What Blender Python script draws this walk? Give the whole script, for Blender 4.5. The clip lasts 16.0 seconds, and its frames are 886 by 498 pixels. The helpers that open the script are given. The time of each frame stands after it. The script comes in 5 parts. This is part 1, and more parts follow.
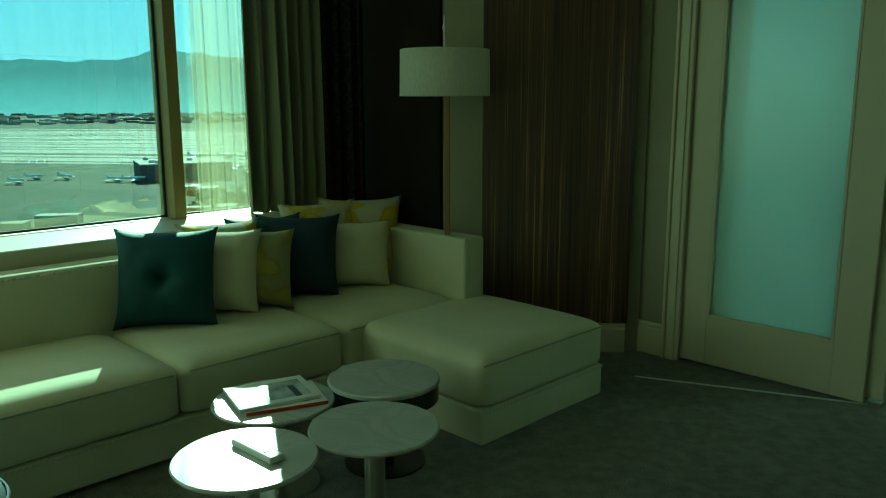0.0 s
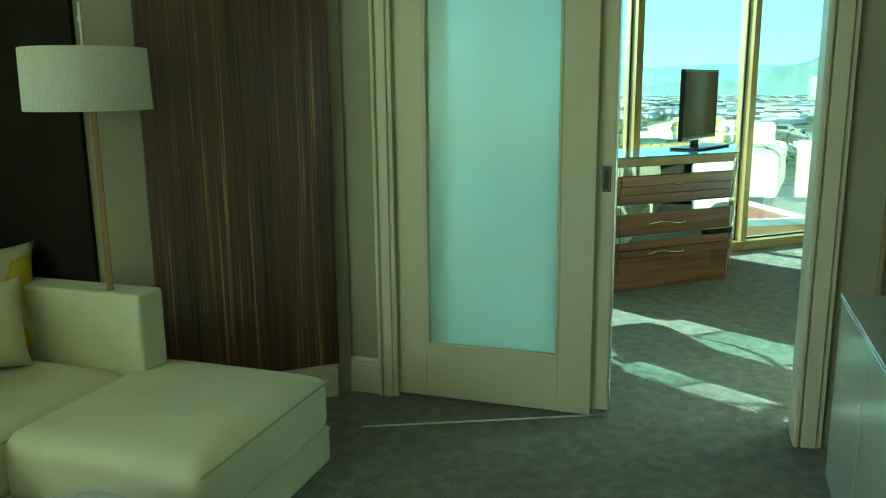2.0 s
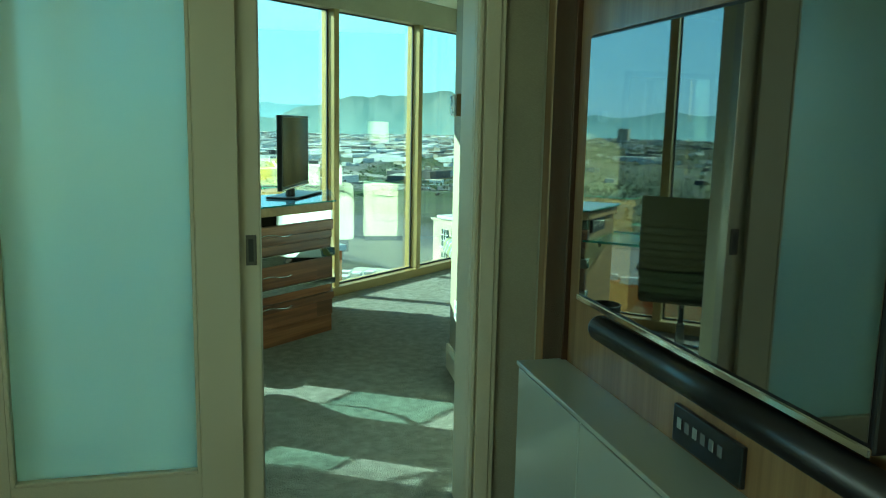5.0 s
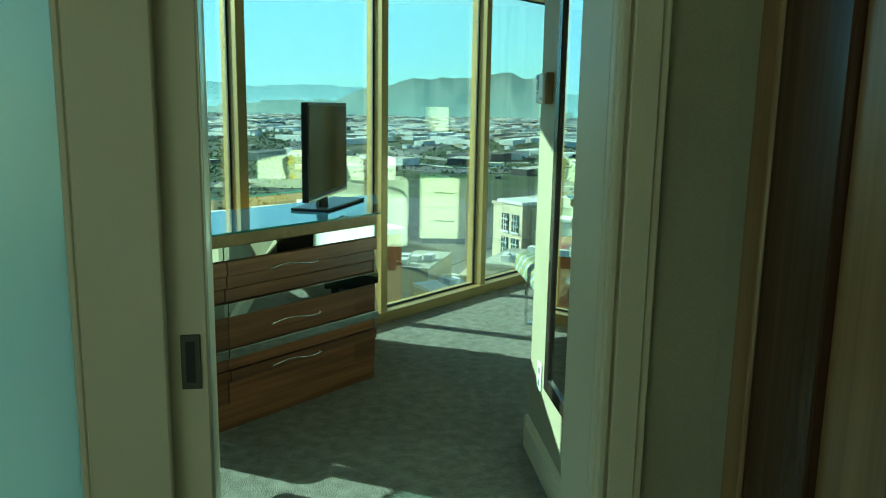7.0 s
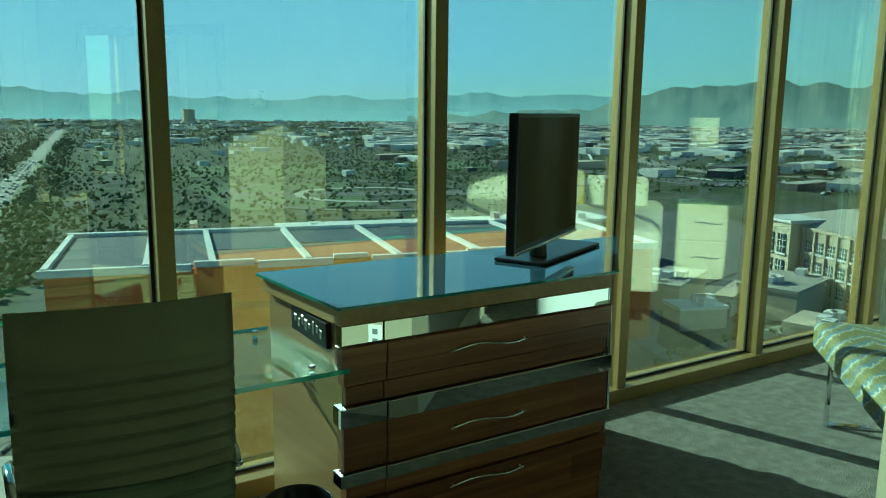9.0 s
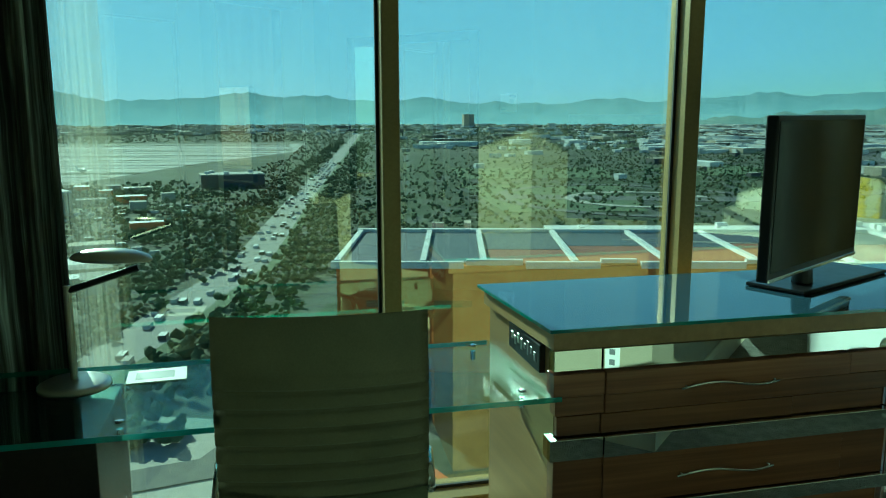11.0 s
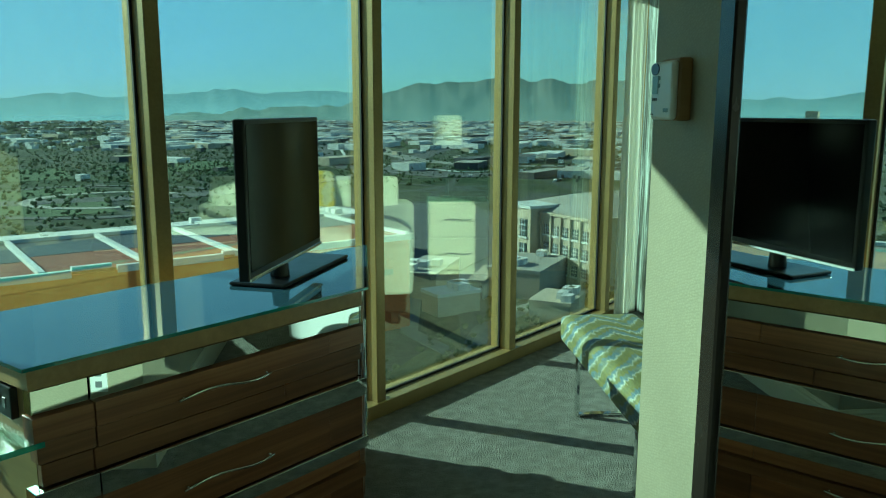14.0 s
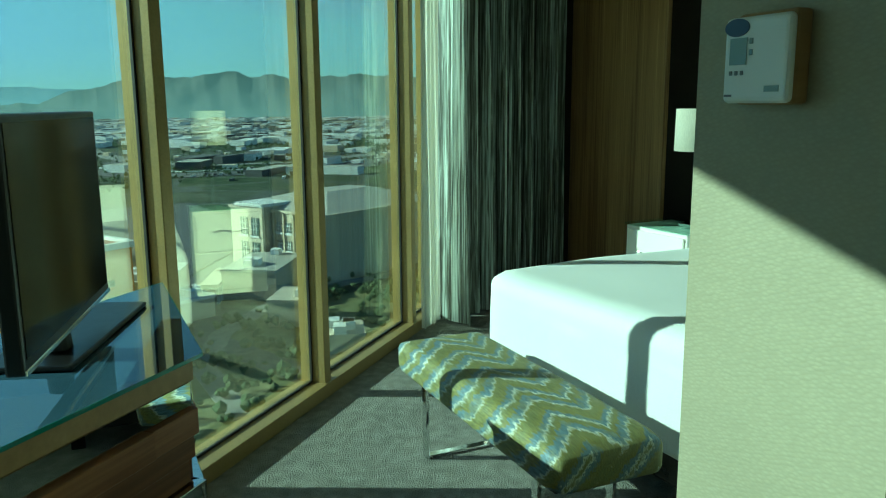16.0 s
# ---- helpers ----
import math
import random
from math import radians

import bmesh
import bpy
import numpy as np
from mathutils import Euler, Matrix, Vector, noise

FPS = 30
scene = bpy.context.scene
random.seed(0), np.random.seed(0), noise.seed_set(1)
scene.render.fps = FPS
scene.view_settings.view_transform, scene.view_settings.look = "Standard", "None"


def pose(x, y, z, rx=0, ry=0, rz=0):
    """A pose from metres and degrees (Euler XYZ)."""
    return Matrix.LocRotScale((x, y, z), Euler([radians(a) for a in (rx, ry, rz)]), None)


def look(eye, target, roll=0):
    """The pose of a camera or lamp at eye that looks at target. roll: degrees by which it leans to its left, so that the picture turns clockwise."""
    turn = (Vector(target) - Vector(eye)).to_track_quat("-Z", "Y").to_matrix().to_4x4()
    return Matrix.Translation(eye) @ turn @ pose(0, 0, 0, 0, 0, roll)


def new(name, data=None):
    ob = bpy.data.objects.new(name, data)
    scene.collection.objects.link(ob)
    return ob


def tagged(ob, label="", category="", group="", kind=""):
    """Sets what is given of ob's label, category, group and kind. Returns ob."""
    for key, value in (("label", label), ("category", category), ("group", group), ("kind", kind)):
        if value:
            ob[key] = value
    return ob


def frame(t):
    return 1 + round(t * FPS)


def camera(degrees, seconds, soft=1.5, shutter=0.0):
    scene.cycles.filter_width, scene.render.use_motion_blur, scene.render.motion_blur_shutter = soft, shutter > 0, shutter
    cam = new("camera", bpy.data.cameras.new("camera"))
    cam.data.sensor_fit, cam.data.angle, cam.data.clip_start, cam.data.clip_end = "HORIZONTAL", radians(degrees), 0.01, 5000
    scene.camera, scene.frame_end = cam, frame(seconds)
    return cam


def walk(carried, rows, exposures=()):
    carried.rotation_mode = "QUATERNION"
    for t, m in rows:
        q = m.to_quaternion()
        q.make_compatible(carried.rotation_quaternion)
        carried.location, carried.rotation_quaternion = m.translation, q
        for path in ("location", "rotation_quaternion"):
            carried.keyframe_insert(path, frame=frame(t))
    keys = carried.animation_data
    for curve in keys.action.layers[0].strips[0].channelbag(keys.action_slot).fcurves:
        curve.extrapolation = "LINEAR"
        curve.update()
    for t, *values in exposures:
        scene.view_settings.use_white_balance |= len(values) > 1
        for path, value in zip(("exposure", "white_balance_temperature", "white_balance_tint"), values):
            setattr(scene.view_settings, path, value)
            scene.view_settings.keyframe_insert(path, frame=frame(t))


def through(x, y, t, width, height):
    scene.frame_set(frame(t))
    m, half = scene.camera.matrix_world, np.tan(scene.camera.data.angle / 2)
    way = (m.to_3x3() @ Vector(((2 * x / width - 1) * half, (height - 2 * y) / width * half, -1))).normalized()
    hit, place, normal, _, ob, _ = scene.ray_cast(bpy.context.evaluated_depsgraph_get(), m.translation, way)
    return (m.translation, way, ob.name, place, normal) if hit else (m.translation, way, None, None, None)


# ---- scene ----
cam = camera(58.8, 16.0, soft=1.1)
PATH = [
    (0, (0.519, -0.033, 1.322), (0.383, 1.928, 0.952), -0.1),
    (0.5, (0.404, 0.134, 1.342), (0.453, 2.096, 0.957), -0.8),
    (1, (0.352, 0.289, 1.37), (0.657, 2.227, 0.98), -0.5),
    (1.5, (0.313, 0.464, 1.404), (0.907, 2.33, 0.996), -0.3),
    (2, (0.326, 0.655, 1.418), (1.079, 2.462, 1.012), -0.6),
    (2.5, (0.36, 0.834, 1.44), (1.258, 2.579, 1.051), -0.5),
    (3, (0.32, 0.987, 1.434), (1.525, 2.541, 1.067), -0.4),
    (3.5, (0.27, 1.066, 1.446), (1.774, 2.339, 1.103), -0.8),
    (3.7, (0.27, 1.07, 1.456), (1.848, 2.258, 1.139), -0.9),
    (5.8, (0.69, 1.609, 1.482), (2.318, 2.725, 1.162), 1.3),
    (6, (0.865, 1.70, 1.481), (2.483, 2.828, 1.154), 0.7),
    (6.5, (1.129, 1.940, 1.481), (2.709, 3.117, 1.14), 0.4),
    (7, (1.394, 2.123, 1.514), (2.921, 3.363, 1.153), 1.0),
    (7.5, (1.65, 2.365, 1.525), (3.144, 3.643, 1.157), 0.9),
    (8, (1.927, 2.589, 1.522), (3.298, 3.998, 1.153), 0.3),
    (8.5, (2.167, 2.786, 1.508), (3.395, 4.325, 1.154), 0.9),
    (9, (2.327, 2.962, 1.519), (3.39, 4.62, 1.173), 0.7),
    (9.5, (2.467, 3.068, 1.502), (3.183, 4.907, 1.176), 0.4),
    (9.7, (2.51, 3.081, 1.505), (3.04, 4.982, 1.184), 0.2),
    (11.8, (2.541, 3.092, 1.526), (2.98, 5.013, 1.181), -0.1),
    (12, (2.534, 3.106, 1.513), (3.112, 4.992, 1.181), 0.0),
    (12.5, (2.529, 3.129, 1.523), (3.451, 4.871, 1.184), 0.2),
    (13, (2.543, 3.12, 1.534), (3.73, 4.691, 1.183), 0.2),
    (13.5, (2.557, 3.133, 1.546), (3.942, 4.53, 1.183), 0.2),
    (14, (2.559, 3.14, 1.546), (4.075, 4.397, 1.195), 0.1),
    (14.5, (2.576, 3.184, 1.536), (4.153, 4.361, 1.182), -0.3),
    (15, (2.704, 3.343, 1.521), (4.334, 4.45, 1.177), -0.5),
    (15.5, (2.814, 3.569, 1.519), (4.551, 4.499, 1.176), -0.2),
    (16, (2.927, 3.861, 1.527), (4.774, 4.538, 1.164), -0.4),
]
# seconds, stops, kelvin, tint
LOOKS = [(0.0, 1.6, 5950, -49), (0.5, 1.75, 5950, -49), (1.0, 2.1, 6020, -45), (1.5, 2.7, 6030, -35), (2.0, 3.0, 6000, -28), (3.5, 2.65, 5850, -27), (6.0, 2.35, 5980, -24), (7.0, 2.05, 6050, -24), (8.0, 1.6, 6300, -25),
         (9.0, 1.2, 6150, -26), (9.5, 1.15, 5900, -28), (12.0, 1.15, 5870, -28), (13.0, 1.1, 5950, -26), (14.0, 1.15, 5980, -25), (16.0, 1.25, 5930, -22)]
walk(cam, [(t, look(eye, target, roll)) for t, eye, target, roll in PATH], LOOKS)

# ---- world and sun ----
SUN_EL, SUN_AZ = 24.0, -18.8  # azimuth from +y, towards -x
world = bpy.data.worlds.new("sky")
scene.world = world
world.use_nodes = True
wn = world.node_tree.nodes
sky = wn.new("ShaderNodeTexSky")
sky.sky_type = "NISHITA"
sky.sun_disc = False
sky.sun_elevation, sky.sun_rotation = radians(SUN_EL), radians(SUN_AZ)
sky.air_density, sky.dust_density, sky.ozone_density = 0.9, 0.05, 2.5
wn["Background"].inputs["Strength"].default_value = 0.08
calm = wn.new("ShaderNodeMixRGB")
calm.blend_type = "DARKEN"
calm.inputs[0].default_value = 0.85
calm.inputs[2].default_value = (2.65, 4.7, 7.4, 1)
world.node_tree.links.new(sky.outputs[0], calm.inputs[1])
world.node_tree.links.new(calm.outputs[0], wn["Background"].inputs["Color"])

sun_data = bpy.data.lights.new("sun", "SUN")
sun_data.energy, sun_data.angle, sun_data.color = 5.0, radians(0.5), (1.0, 0.94, 0.84)
sun = new("sun", sun_data)
sd = Vector((math.sin(radians(SUN_AZ)) * math.cos(radians(SUN_EL)), math.cos(radians(SUN_AZ)) * math.cos(radians(SUN_EL)), math.sin(radians(SUN_EL))))
sun.matrix_world = look(sd * 30, (0, 0, 0))

# fill lamp added unseen in the living room's further window bays, as extra sky light
fill_lamp = bpy.data.lights.new("window_skylight", "AREA")
fill_lamp.shape, fill_lamp.size, fill_lamp.size_y = "RECTANGLE", 3.3, 1.6
fill_lamp.energy, fill_lamp.color = 6.5, (1.0, 0.98, 0.86)
fill_lamp_ob = new("window_skylight", fill_lamp)
fill_lamp_ob.matrix_world = pose(0, 0, 0, 0, 0, 48.6) @ pose(-0.78, 3.39, 1.55, -90, 0, 0)

# ---- materials ----


class Mat:
    """A small wrapper round one principled node tree."""

    def __init__(self, name, color=(0.5, 0.5, 0.5), rough=0.6, metal=0.0, spec=0.5):
        self.m = bpy.data.materials.new(name)
        self.m.use_nodes = True
        self.t = self.m.node_tree
        self.b = self.t.nodes["Principled BSDF"]
        self.set("Base Color", (*color, 1))
        self.set("Roughness", rough)
        self.set("Metallic", metal)
        self.set("Specular IOR Level", spec)

    def set(self, name, value):
        self.b.inputs[name].default_value = value

    def n(self, kind, **values):
        node = self.t.nodes.new("ShaderNode" + kind)
        for k, v in values.items():
            node.inputs[k.replace("_", " ")].default_value = v
        return node

    def link(self, a, b):
        self.t.links.new(a, b)

    def coords(self, scale=(1, 1, 1), source="Object"):
        tc = self.n("TexCoord")
        mp = self.n("Mapping")
        mp.inputs["Scale"].default_value = scale
        self.link(tc.outputs[source], mp.inputs["Vector"])
        return mp.outputs[0]

    def noise(self, vec, scale, detail=4.0, rough=0.55, distort=0.0):
        node = self.n("TexNoise", Scale=scale, Detail=detail, Roughness=rough, Distortion=distort)
        self.link(vec, node.inputs["Vector"])
        return node.outputs["Fac"]

    def ramp(self, fac, stops):
        node = self.n("ValToRGB")
        el = node.color_ramp.elements
        while len(el) < len(stops):
            el.new(0.5)
        for e, (p, c) in zip(el, stops):
            e.position, e.color = p, (*c, 1)
        self.link(fac, node.inputs["Fac"])
        return node.outputs["Color"]

    def mix(self, fac, a, b, mode="MIX"):
        node = self.n("MixRGB")
        node.blend_type = mode
        for s, v in ((node.inputs[0], fac), (node.inputs[1], a), (node.inputs[2], b)):
            if isinstance(v, bpy.types.NodeSocket):
                self.link(v, s)
            elif isinstance(v, (int, float)):
                s.default_value = v
            else:
                s.default_value = (*v, 1)
        return node.outputs[0]

    def math(self, op, a, b=0.0):
        node = self.n("Math")
        node.operation = op
        for s, v in ((node.inputs[0], a), (node.inputs[1], b)):
            if isinstance(v, bpy.types.NodeSocket):
                self.link(v, s)
            else:
                s.default_value = v
        return node.outputs[0]

    def color(self, socket):
        self.link(socket, self.b.inputs["Base Color"])
        return self

    def rough(self, fac, lo, hi):
        node = self.n("MapRange", To_Min=lo, To_Max=hi)
        self.link(fac, node.inputs["Value"])
        self.link(node.outputs[0], self.b.inputs["Roughness"])
        return self

    def bump(self, fac, strength=0.2, dist=0.01):
        node = self.n("Bump", Strength=strength, Distance=dist)
        self.link(fac, node.inputs["Height"])
        self.link(node.outputs[0], self.b.inputs["Normal"])
        return self


def mottled(name, c1, c2, rough, scale=6.0, fine=120.0, bump=0.15, dist=0.004, metal=0.0, spec=0.4, stretch=(1, 1, 1)):
    """Two colours mixed at two scales, with a fine relief."""
    m = Mat(name, c1, rough, metal, spec)
    v = m.coords(stretch)
    big, small = m.noise(v, scale), m.noise(v, fine, 3.0)
    col = m.ramp(big, [(0.32, c1), (0.68, c2)])
    grit = m.ramp(small, [(0.3, (0.82, 0.82, 0.82)), (0.7, (1.0, 1.0, 1.0))])
    m.color(m.mix(0.8, col, grit, "MULTIPLY"))
    m.rough(big, max(0.02, rough - 0.08), min(1.0, rough + 0.08))
    if bump:
        m.bump(small, bump, dist)
    return m.m


def woven(name, c1, c2, rough=0.85, period=0.0022, bump=0.15, sheen=0.2):
    """A cloth with a visible weave."""
    m = Mat(name, c1, rough, 0, 0.25)
    v = m.coords()
    wx = m.n("TexWave", Scale=0.314 / period, Distortion=1.2, Detail=1.0)
    wx.bands_direction = "X"
    wz = m.n("TexWave", Scale=0.314 / period, Distortion=1.2, Detail=1.0)
    wz.bands_direction = "Z"
    m.link(v, wx.inputs["Vector"])
    m.link(v, wz.inputs["Vector"])
    weave = m.math("MULTIPLY", wx.outputs["Fac"], wz.outputs["Fac"])
    big = m.noise(v, 5.0)
    col = m.ramp(big, [(0.3, c1), (0.7, c2)])
    m.color(m.mix(0.08, col, m.ramp(weave, [(0.0, (0.6, 0.6, 0.6)), (0.8, (1, 1, 1))]), "MULTIPLY"))
    slub = m.noise(m.coords(), 160.0, 3.0)
    m.bump(slub, bump, 0.001)
    m.set("Sheen Weight", sheen)
    return m.m


def streaked(name, dark, mid, light, rough=0.35, axis="Z", fine=70.0, spec=0.5, bump=0.05, contrast=0.5, lean=0.0, vary=0.14):
    """Veneer with long straight streaks along one axis."""
    m = Mat(name, mid, rough, 0, spec)
    sc = {"Z": (fine, fine, 0.8), "X": (1.0, fine, fine), "Y": (fine, 1.0, fine)}[axis]
    v = m.coords(sc)
    a = m.noise(v, 1.0, 5.0, 0.65)
    sc2 = tuple(s * 0.18 if s > 2 else s * 0.7 for s in sc)
    b = m.noise(m.coords(sc2), 1.0, 3.0)
    f = m.math("ADD", m.math("MULTIPLY", a, contrast), m.math("MULTIPLY", b, 1.0 - contrast))
    info = m.n("ObjectInfo")
    tone = m.ramp(info.outputs["Random"], [(0.0, (1 - vary,) * 3), (1.0, (1 + vary,) * 3)])
    m.color(m.mix(1.0, m.ramp(f, [(0.36 + lean, dark), (0.5 + lean, mid), (0.64 + 1.6 * lean, light)]), tone, "MULTIPLY"))
    m.rough(a, rough - 0.07, rough + 0.1)
    m.bump(a, bump, 0.002)
    return m.m


def zebrano(name, dark, mid, light):
    """Upright veneer with fine uneven streaks that come and go along their length."""
    m = Mat(name, mid, 0.3, 0, 0.8)
    a = m.noise(m.coords((210, 210, 1.3)), 1.0, 4.0, 0.7)
    b = m.noise(m.coords((48, 48, 0.5)), 1.0, 4.0, 0.7)
    c = m.noise(m.coords((9, 9, 0.35)), 1.0, 3.0, 0.6)
    f = m.math("ADD", m.math("ADD", m.math("MULTIPLY", a, 0.40), m.math("MULTIPLY", b, 0.34)), m.math("MULTIPLY", c, 0.26))
    m.color(m.ramp(f, [(0.43, dark), (0.50, mid), (0.55, mid), (0.62, light)]))
    m.rough(a, 0.22, 0.42)
    m.bump(a, 0.08, 0.002)
    return m.m


def crinkled(name):
    """Crushed silk: dark ground with thin wavering silver ribs and broader pale stripes."""
    m = Mat(name, (0.2, 0.2, 0.2), 0.4, 0, 0.5)
    wav = m.noise(m.coords((7, 7, 3.0)), 1.0, 2.0)
    v = m.mix(0.02, m.coords(), wav, "ADD")
    mp = m.n("Mapping")
    mp.inputs["Scale"].default_value = (62, 62, 1.3)
    m.link(v, mp.inputs["Vector"])
    ribs = m.noise(mp.outputs[0], 1.0, 3.0, 0.6)
    broad = m.noise(m.coords((14, 14, 0.15)), 1.0, 2.0)
    f = m.math("ADD", m.math("MULTIPLY", ribs, 0.55), m.math("MULTIPLY", broad, 0.45))
    m.color(m.ramp(f, [(0.42, (0.035, 0.034, 0.026)), (0.49, (0.15, 0.165, 0.14)), (0.54, (0.36, 0.41, 0.38)), (0.62, (0.70, 0.78, 0.75))]))
    m.rough(ribs, 0.3, 0.5)
    m.bump(ribs, 0.5, 0.006)
    return m.m


def plain(name, c, rough, metal=0.0, spec=0.5):
    m = Mat(name, c, rough, metal, spec)
    v = m.coords()
    f = m.noise(v, 30.0, 3.0)
    m.rough(f, max(0.01, rough - 0.04), min(1.0, rough + 0.05))
    return m.m


def pane(name, tint, gloss=1.0, base=0.0, sheen=(0.95, 1.0, 0.97)):
    """A thin sheet of glass: tinted passage, mirror by Fresnel."""
    m = Mat(name)
    t = m.t
    out = t.nodes["Material Output"]
    tr = m.n("BsdfTransparent", Color=(*tint, 1))
    gl = m.n("BsdfGlossy", Color=(*sheen, 1), Roughness=0.0)
    lw = m.n("LayerWeight", Blend=0.5)
    fac = m.math("ADD", m.math("MULTIPLY", m.math("POWER", lw.outputs["Facing"], 4.0), gloss), base)
    mx = m.n("MixShader")
    m.link(fac, mx.inputs[0])
    m.link(tr.outputs[0], mx.inputs[1])
    m.link(gl.outputs[0], mx.inputs[2])
    m.link(mx.outputs[0], out.inputs["Surface"])
    return m.m


def frosted(name):
    m = Mat(name)
    out = m.t.nodes["Material Output"]
    tl = m.n("BsdfTranslucent", Color=(0.84, 0.95, 0.92, 1))
    df = m.n("BsdfGlossy", Color=(0.8, 0.9, 0.9, 1), Roughness=0.25)
    tr = m.n("BsdfRefraction", Color=(0.8, 0.92, 0.9, 1), Roughness=0.8, IOR=1.05)
    a = m.n("MixShader", Fac=0.3)
    m.link(tl.outputs[0], a.inputs[1])
    m.link(tr.outputs[0], a.inputs[2])
    b = m.n("MixShader", Fac=0.06)
    m.link(a.outputs[0], b.inputs[1])
    m.link(df.outputs[0], b.inputs[2])
    m.link(b.outputs[0], out.inputs["Surface"])
    return m.m


def thin_cloth(name, color, through, stretch=(60, 60, 0.5), glow=0.5):
    """Sheer or lined cloth that lets part of the light pass."""
    m = Mat(name, color, 0.9, 0, 0.1)
    out = m.t.nodes["Material Output"]
    v = m.coords(stretch)
    f = m.noise(v, 1.0, 3.0)
    col = m.mix(0.5, color, m.ramp(f, [(0.35, tuple(c * 0.75 for c in color)), (0.65, color)]))
    m.color(col)
    tl = m.n("BsdfTranslucent")
    m.link(col, tl.inputs["Color"])
    a = m.n("MixShader", Fac=glow)
    m.link(m.b.outputs[0], a.inputs[1])
    m.link(tl.outputs[0], a.inputs[2])
    tr = m.n("BsdfTransparent")
    b = m.n("MixShader", Fac=through)
    m.link(a.outputs[0], b.inputs[1])
    m.link(tr.outputs[0], b.inputs[2])
    m.link(b.outputs[0], out.inputs["Surface"])
    return m.m


def chevron(name):
    """Ikat-like zigzag cloth in olive, blue, white."""
    m = Mat(name, (0.3, 0.3, 0.1), 0.55, 0, 0.4)
    v = m.coords()
    sp = m.n("SeparateXYZ")
    m.link(v, sp.inputs[0])
    wob = m.noise(m.coords((9, 60, 40)), 1.0, 5.0, 0.75)
    drift = m.noise(m.coords((5, 5, 5)), 1.0, 2.0)
    yy = m.math("ADD", sp.outputs["Y"], m.math("ADD", sp.outputs["Z"], m.math("MULTIPLY", drift, 0.05)))
    tri = m.math("PINGPONG", m.math("ADD", yy, 10.0), 0.115)
    g = m.math("ADD", sp.outputs["X"], m.math("MULTIPLY", tri, 1.25))
    g = m.math("ADD", g, m.math("ADD", m.math("MULTIPLY", wob, 0.15), m.math("MULTIPLY", drift, 0.05)))
    band = m.math("FRACT", m.math("MULTIPLY", m.math("ADD", g, 10.0), 4.0))
    olive, blue, white, green = (0.24, 0.225, 0.07), (0.15, 0.23, 0.29), (0.62, 0.66, 0.61), (0.20, 0.215, 0.10)
    col = m.ramp(band, [(0.0, olive), (0.22, green), (0.30, olive), (0.36, white), (0.41, blue), (0.55, blue), (0.60, olive), (0.72, green), (0.80, white), (0.84, blue), (0.93, blue), (1.0, olive)])
    fine = m.noise(m.coords((24, 330, 120)), 1.0, 4.0, 0.7)
    patch = m.noise(m.coords((16, 22, 22)), 1.0, 4.0)
    col = m.mix(m.ramp(patch, [(0.48, (0, 0, 0)), (0.62, (0.55, 0.55, 0.55))]), col, (0.25, 0.25, 0.12))
    m.color(m.mix(0.85, col, m.ramp(fine, [(0.32, (0.45, 0.45, 0.42)), (0.66, (1.3, 1.3, 1.25))]), "MULTIPLY"))
    m.bump(fine, 0.15, 0.001)
    return m.m


def floral(name, ground, bloom, scale=9.0, cover=0.46):
    m = Mat(name, ground, 0.85, 0, 0.2)
    v = m.coords()
    vo = m.n("TexVoronoi", Scale=scale)
    vo.feature = "SMOOTH_F1"
    warp = m.noise(v, 6.0, 3.0)
    wv = m.mix(0.12, v, warp, "ADD")
    m.link(wv, vo.inputs["Vector"])
    f = m.math("ADD", m.math("MULTIPLY", vo.outputs["Distance"], 0.9), m.math("MULTIPLY", m.noise(v, 26.0, 3.0), 0.12))
    col = m.ramp(f, [(cover - 0.16, bloom), (cover - 0.06, tuple(b * 0.75 for b in bloom)), (cover, ground)])
    m.color(col)
    m.bump(m.noise(v, 300.0, 2.0), 0.2, 0.001)
    m.set("Sheen Weight", 0.2)
    return m.m


def lattice_cloth(name):
    m = Mat(name, (0.02, 0.017, 0.014), 0.8, 0, 0.2)
    v = m.coords((14, 14, 14))
    vo = m.n("TexVoronoi", Scale=1.0)
    vo.feature = "DISTANCE_TO_EDGE"
    m.link(v, vo.inputs["Vector"])
    m.color(m.ramp(vo.outputs["Distance"], [(0.02, (0.030, 0.024, 0.018)), (0.07, (0.009, 0.0075, 0.006))]))
    return m.m


def marble(name):
    m = Mat(name, (0.75, 0.75, 0.72), 0.16, 0, 0.5)
    v = m.coords()
    a = m.noise(v, 3.2, 6.0, 0.5, 1.2)
    m.color(m.ramp(a, [(0.3, (0.47, 0.48, 0.45)), (0.45, (0.53, 0.54, 0.505)), (0.49, (0.46, 0.47, 0.44)), (0.53, (0.54, 0.55, 0.51)), (0.75, (0.56, 0.57, 0.53))]))
    m.rough(a, 0.12, 0.26)
    return m.m


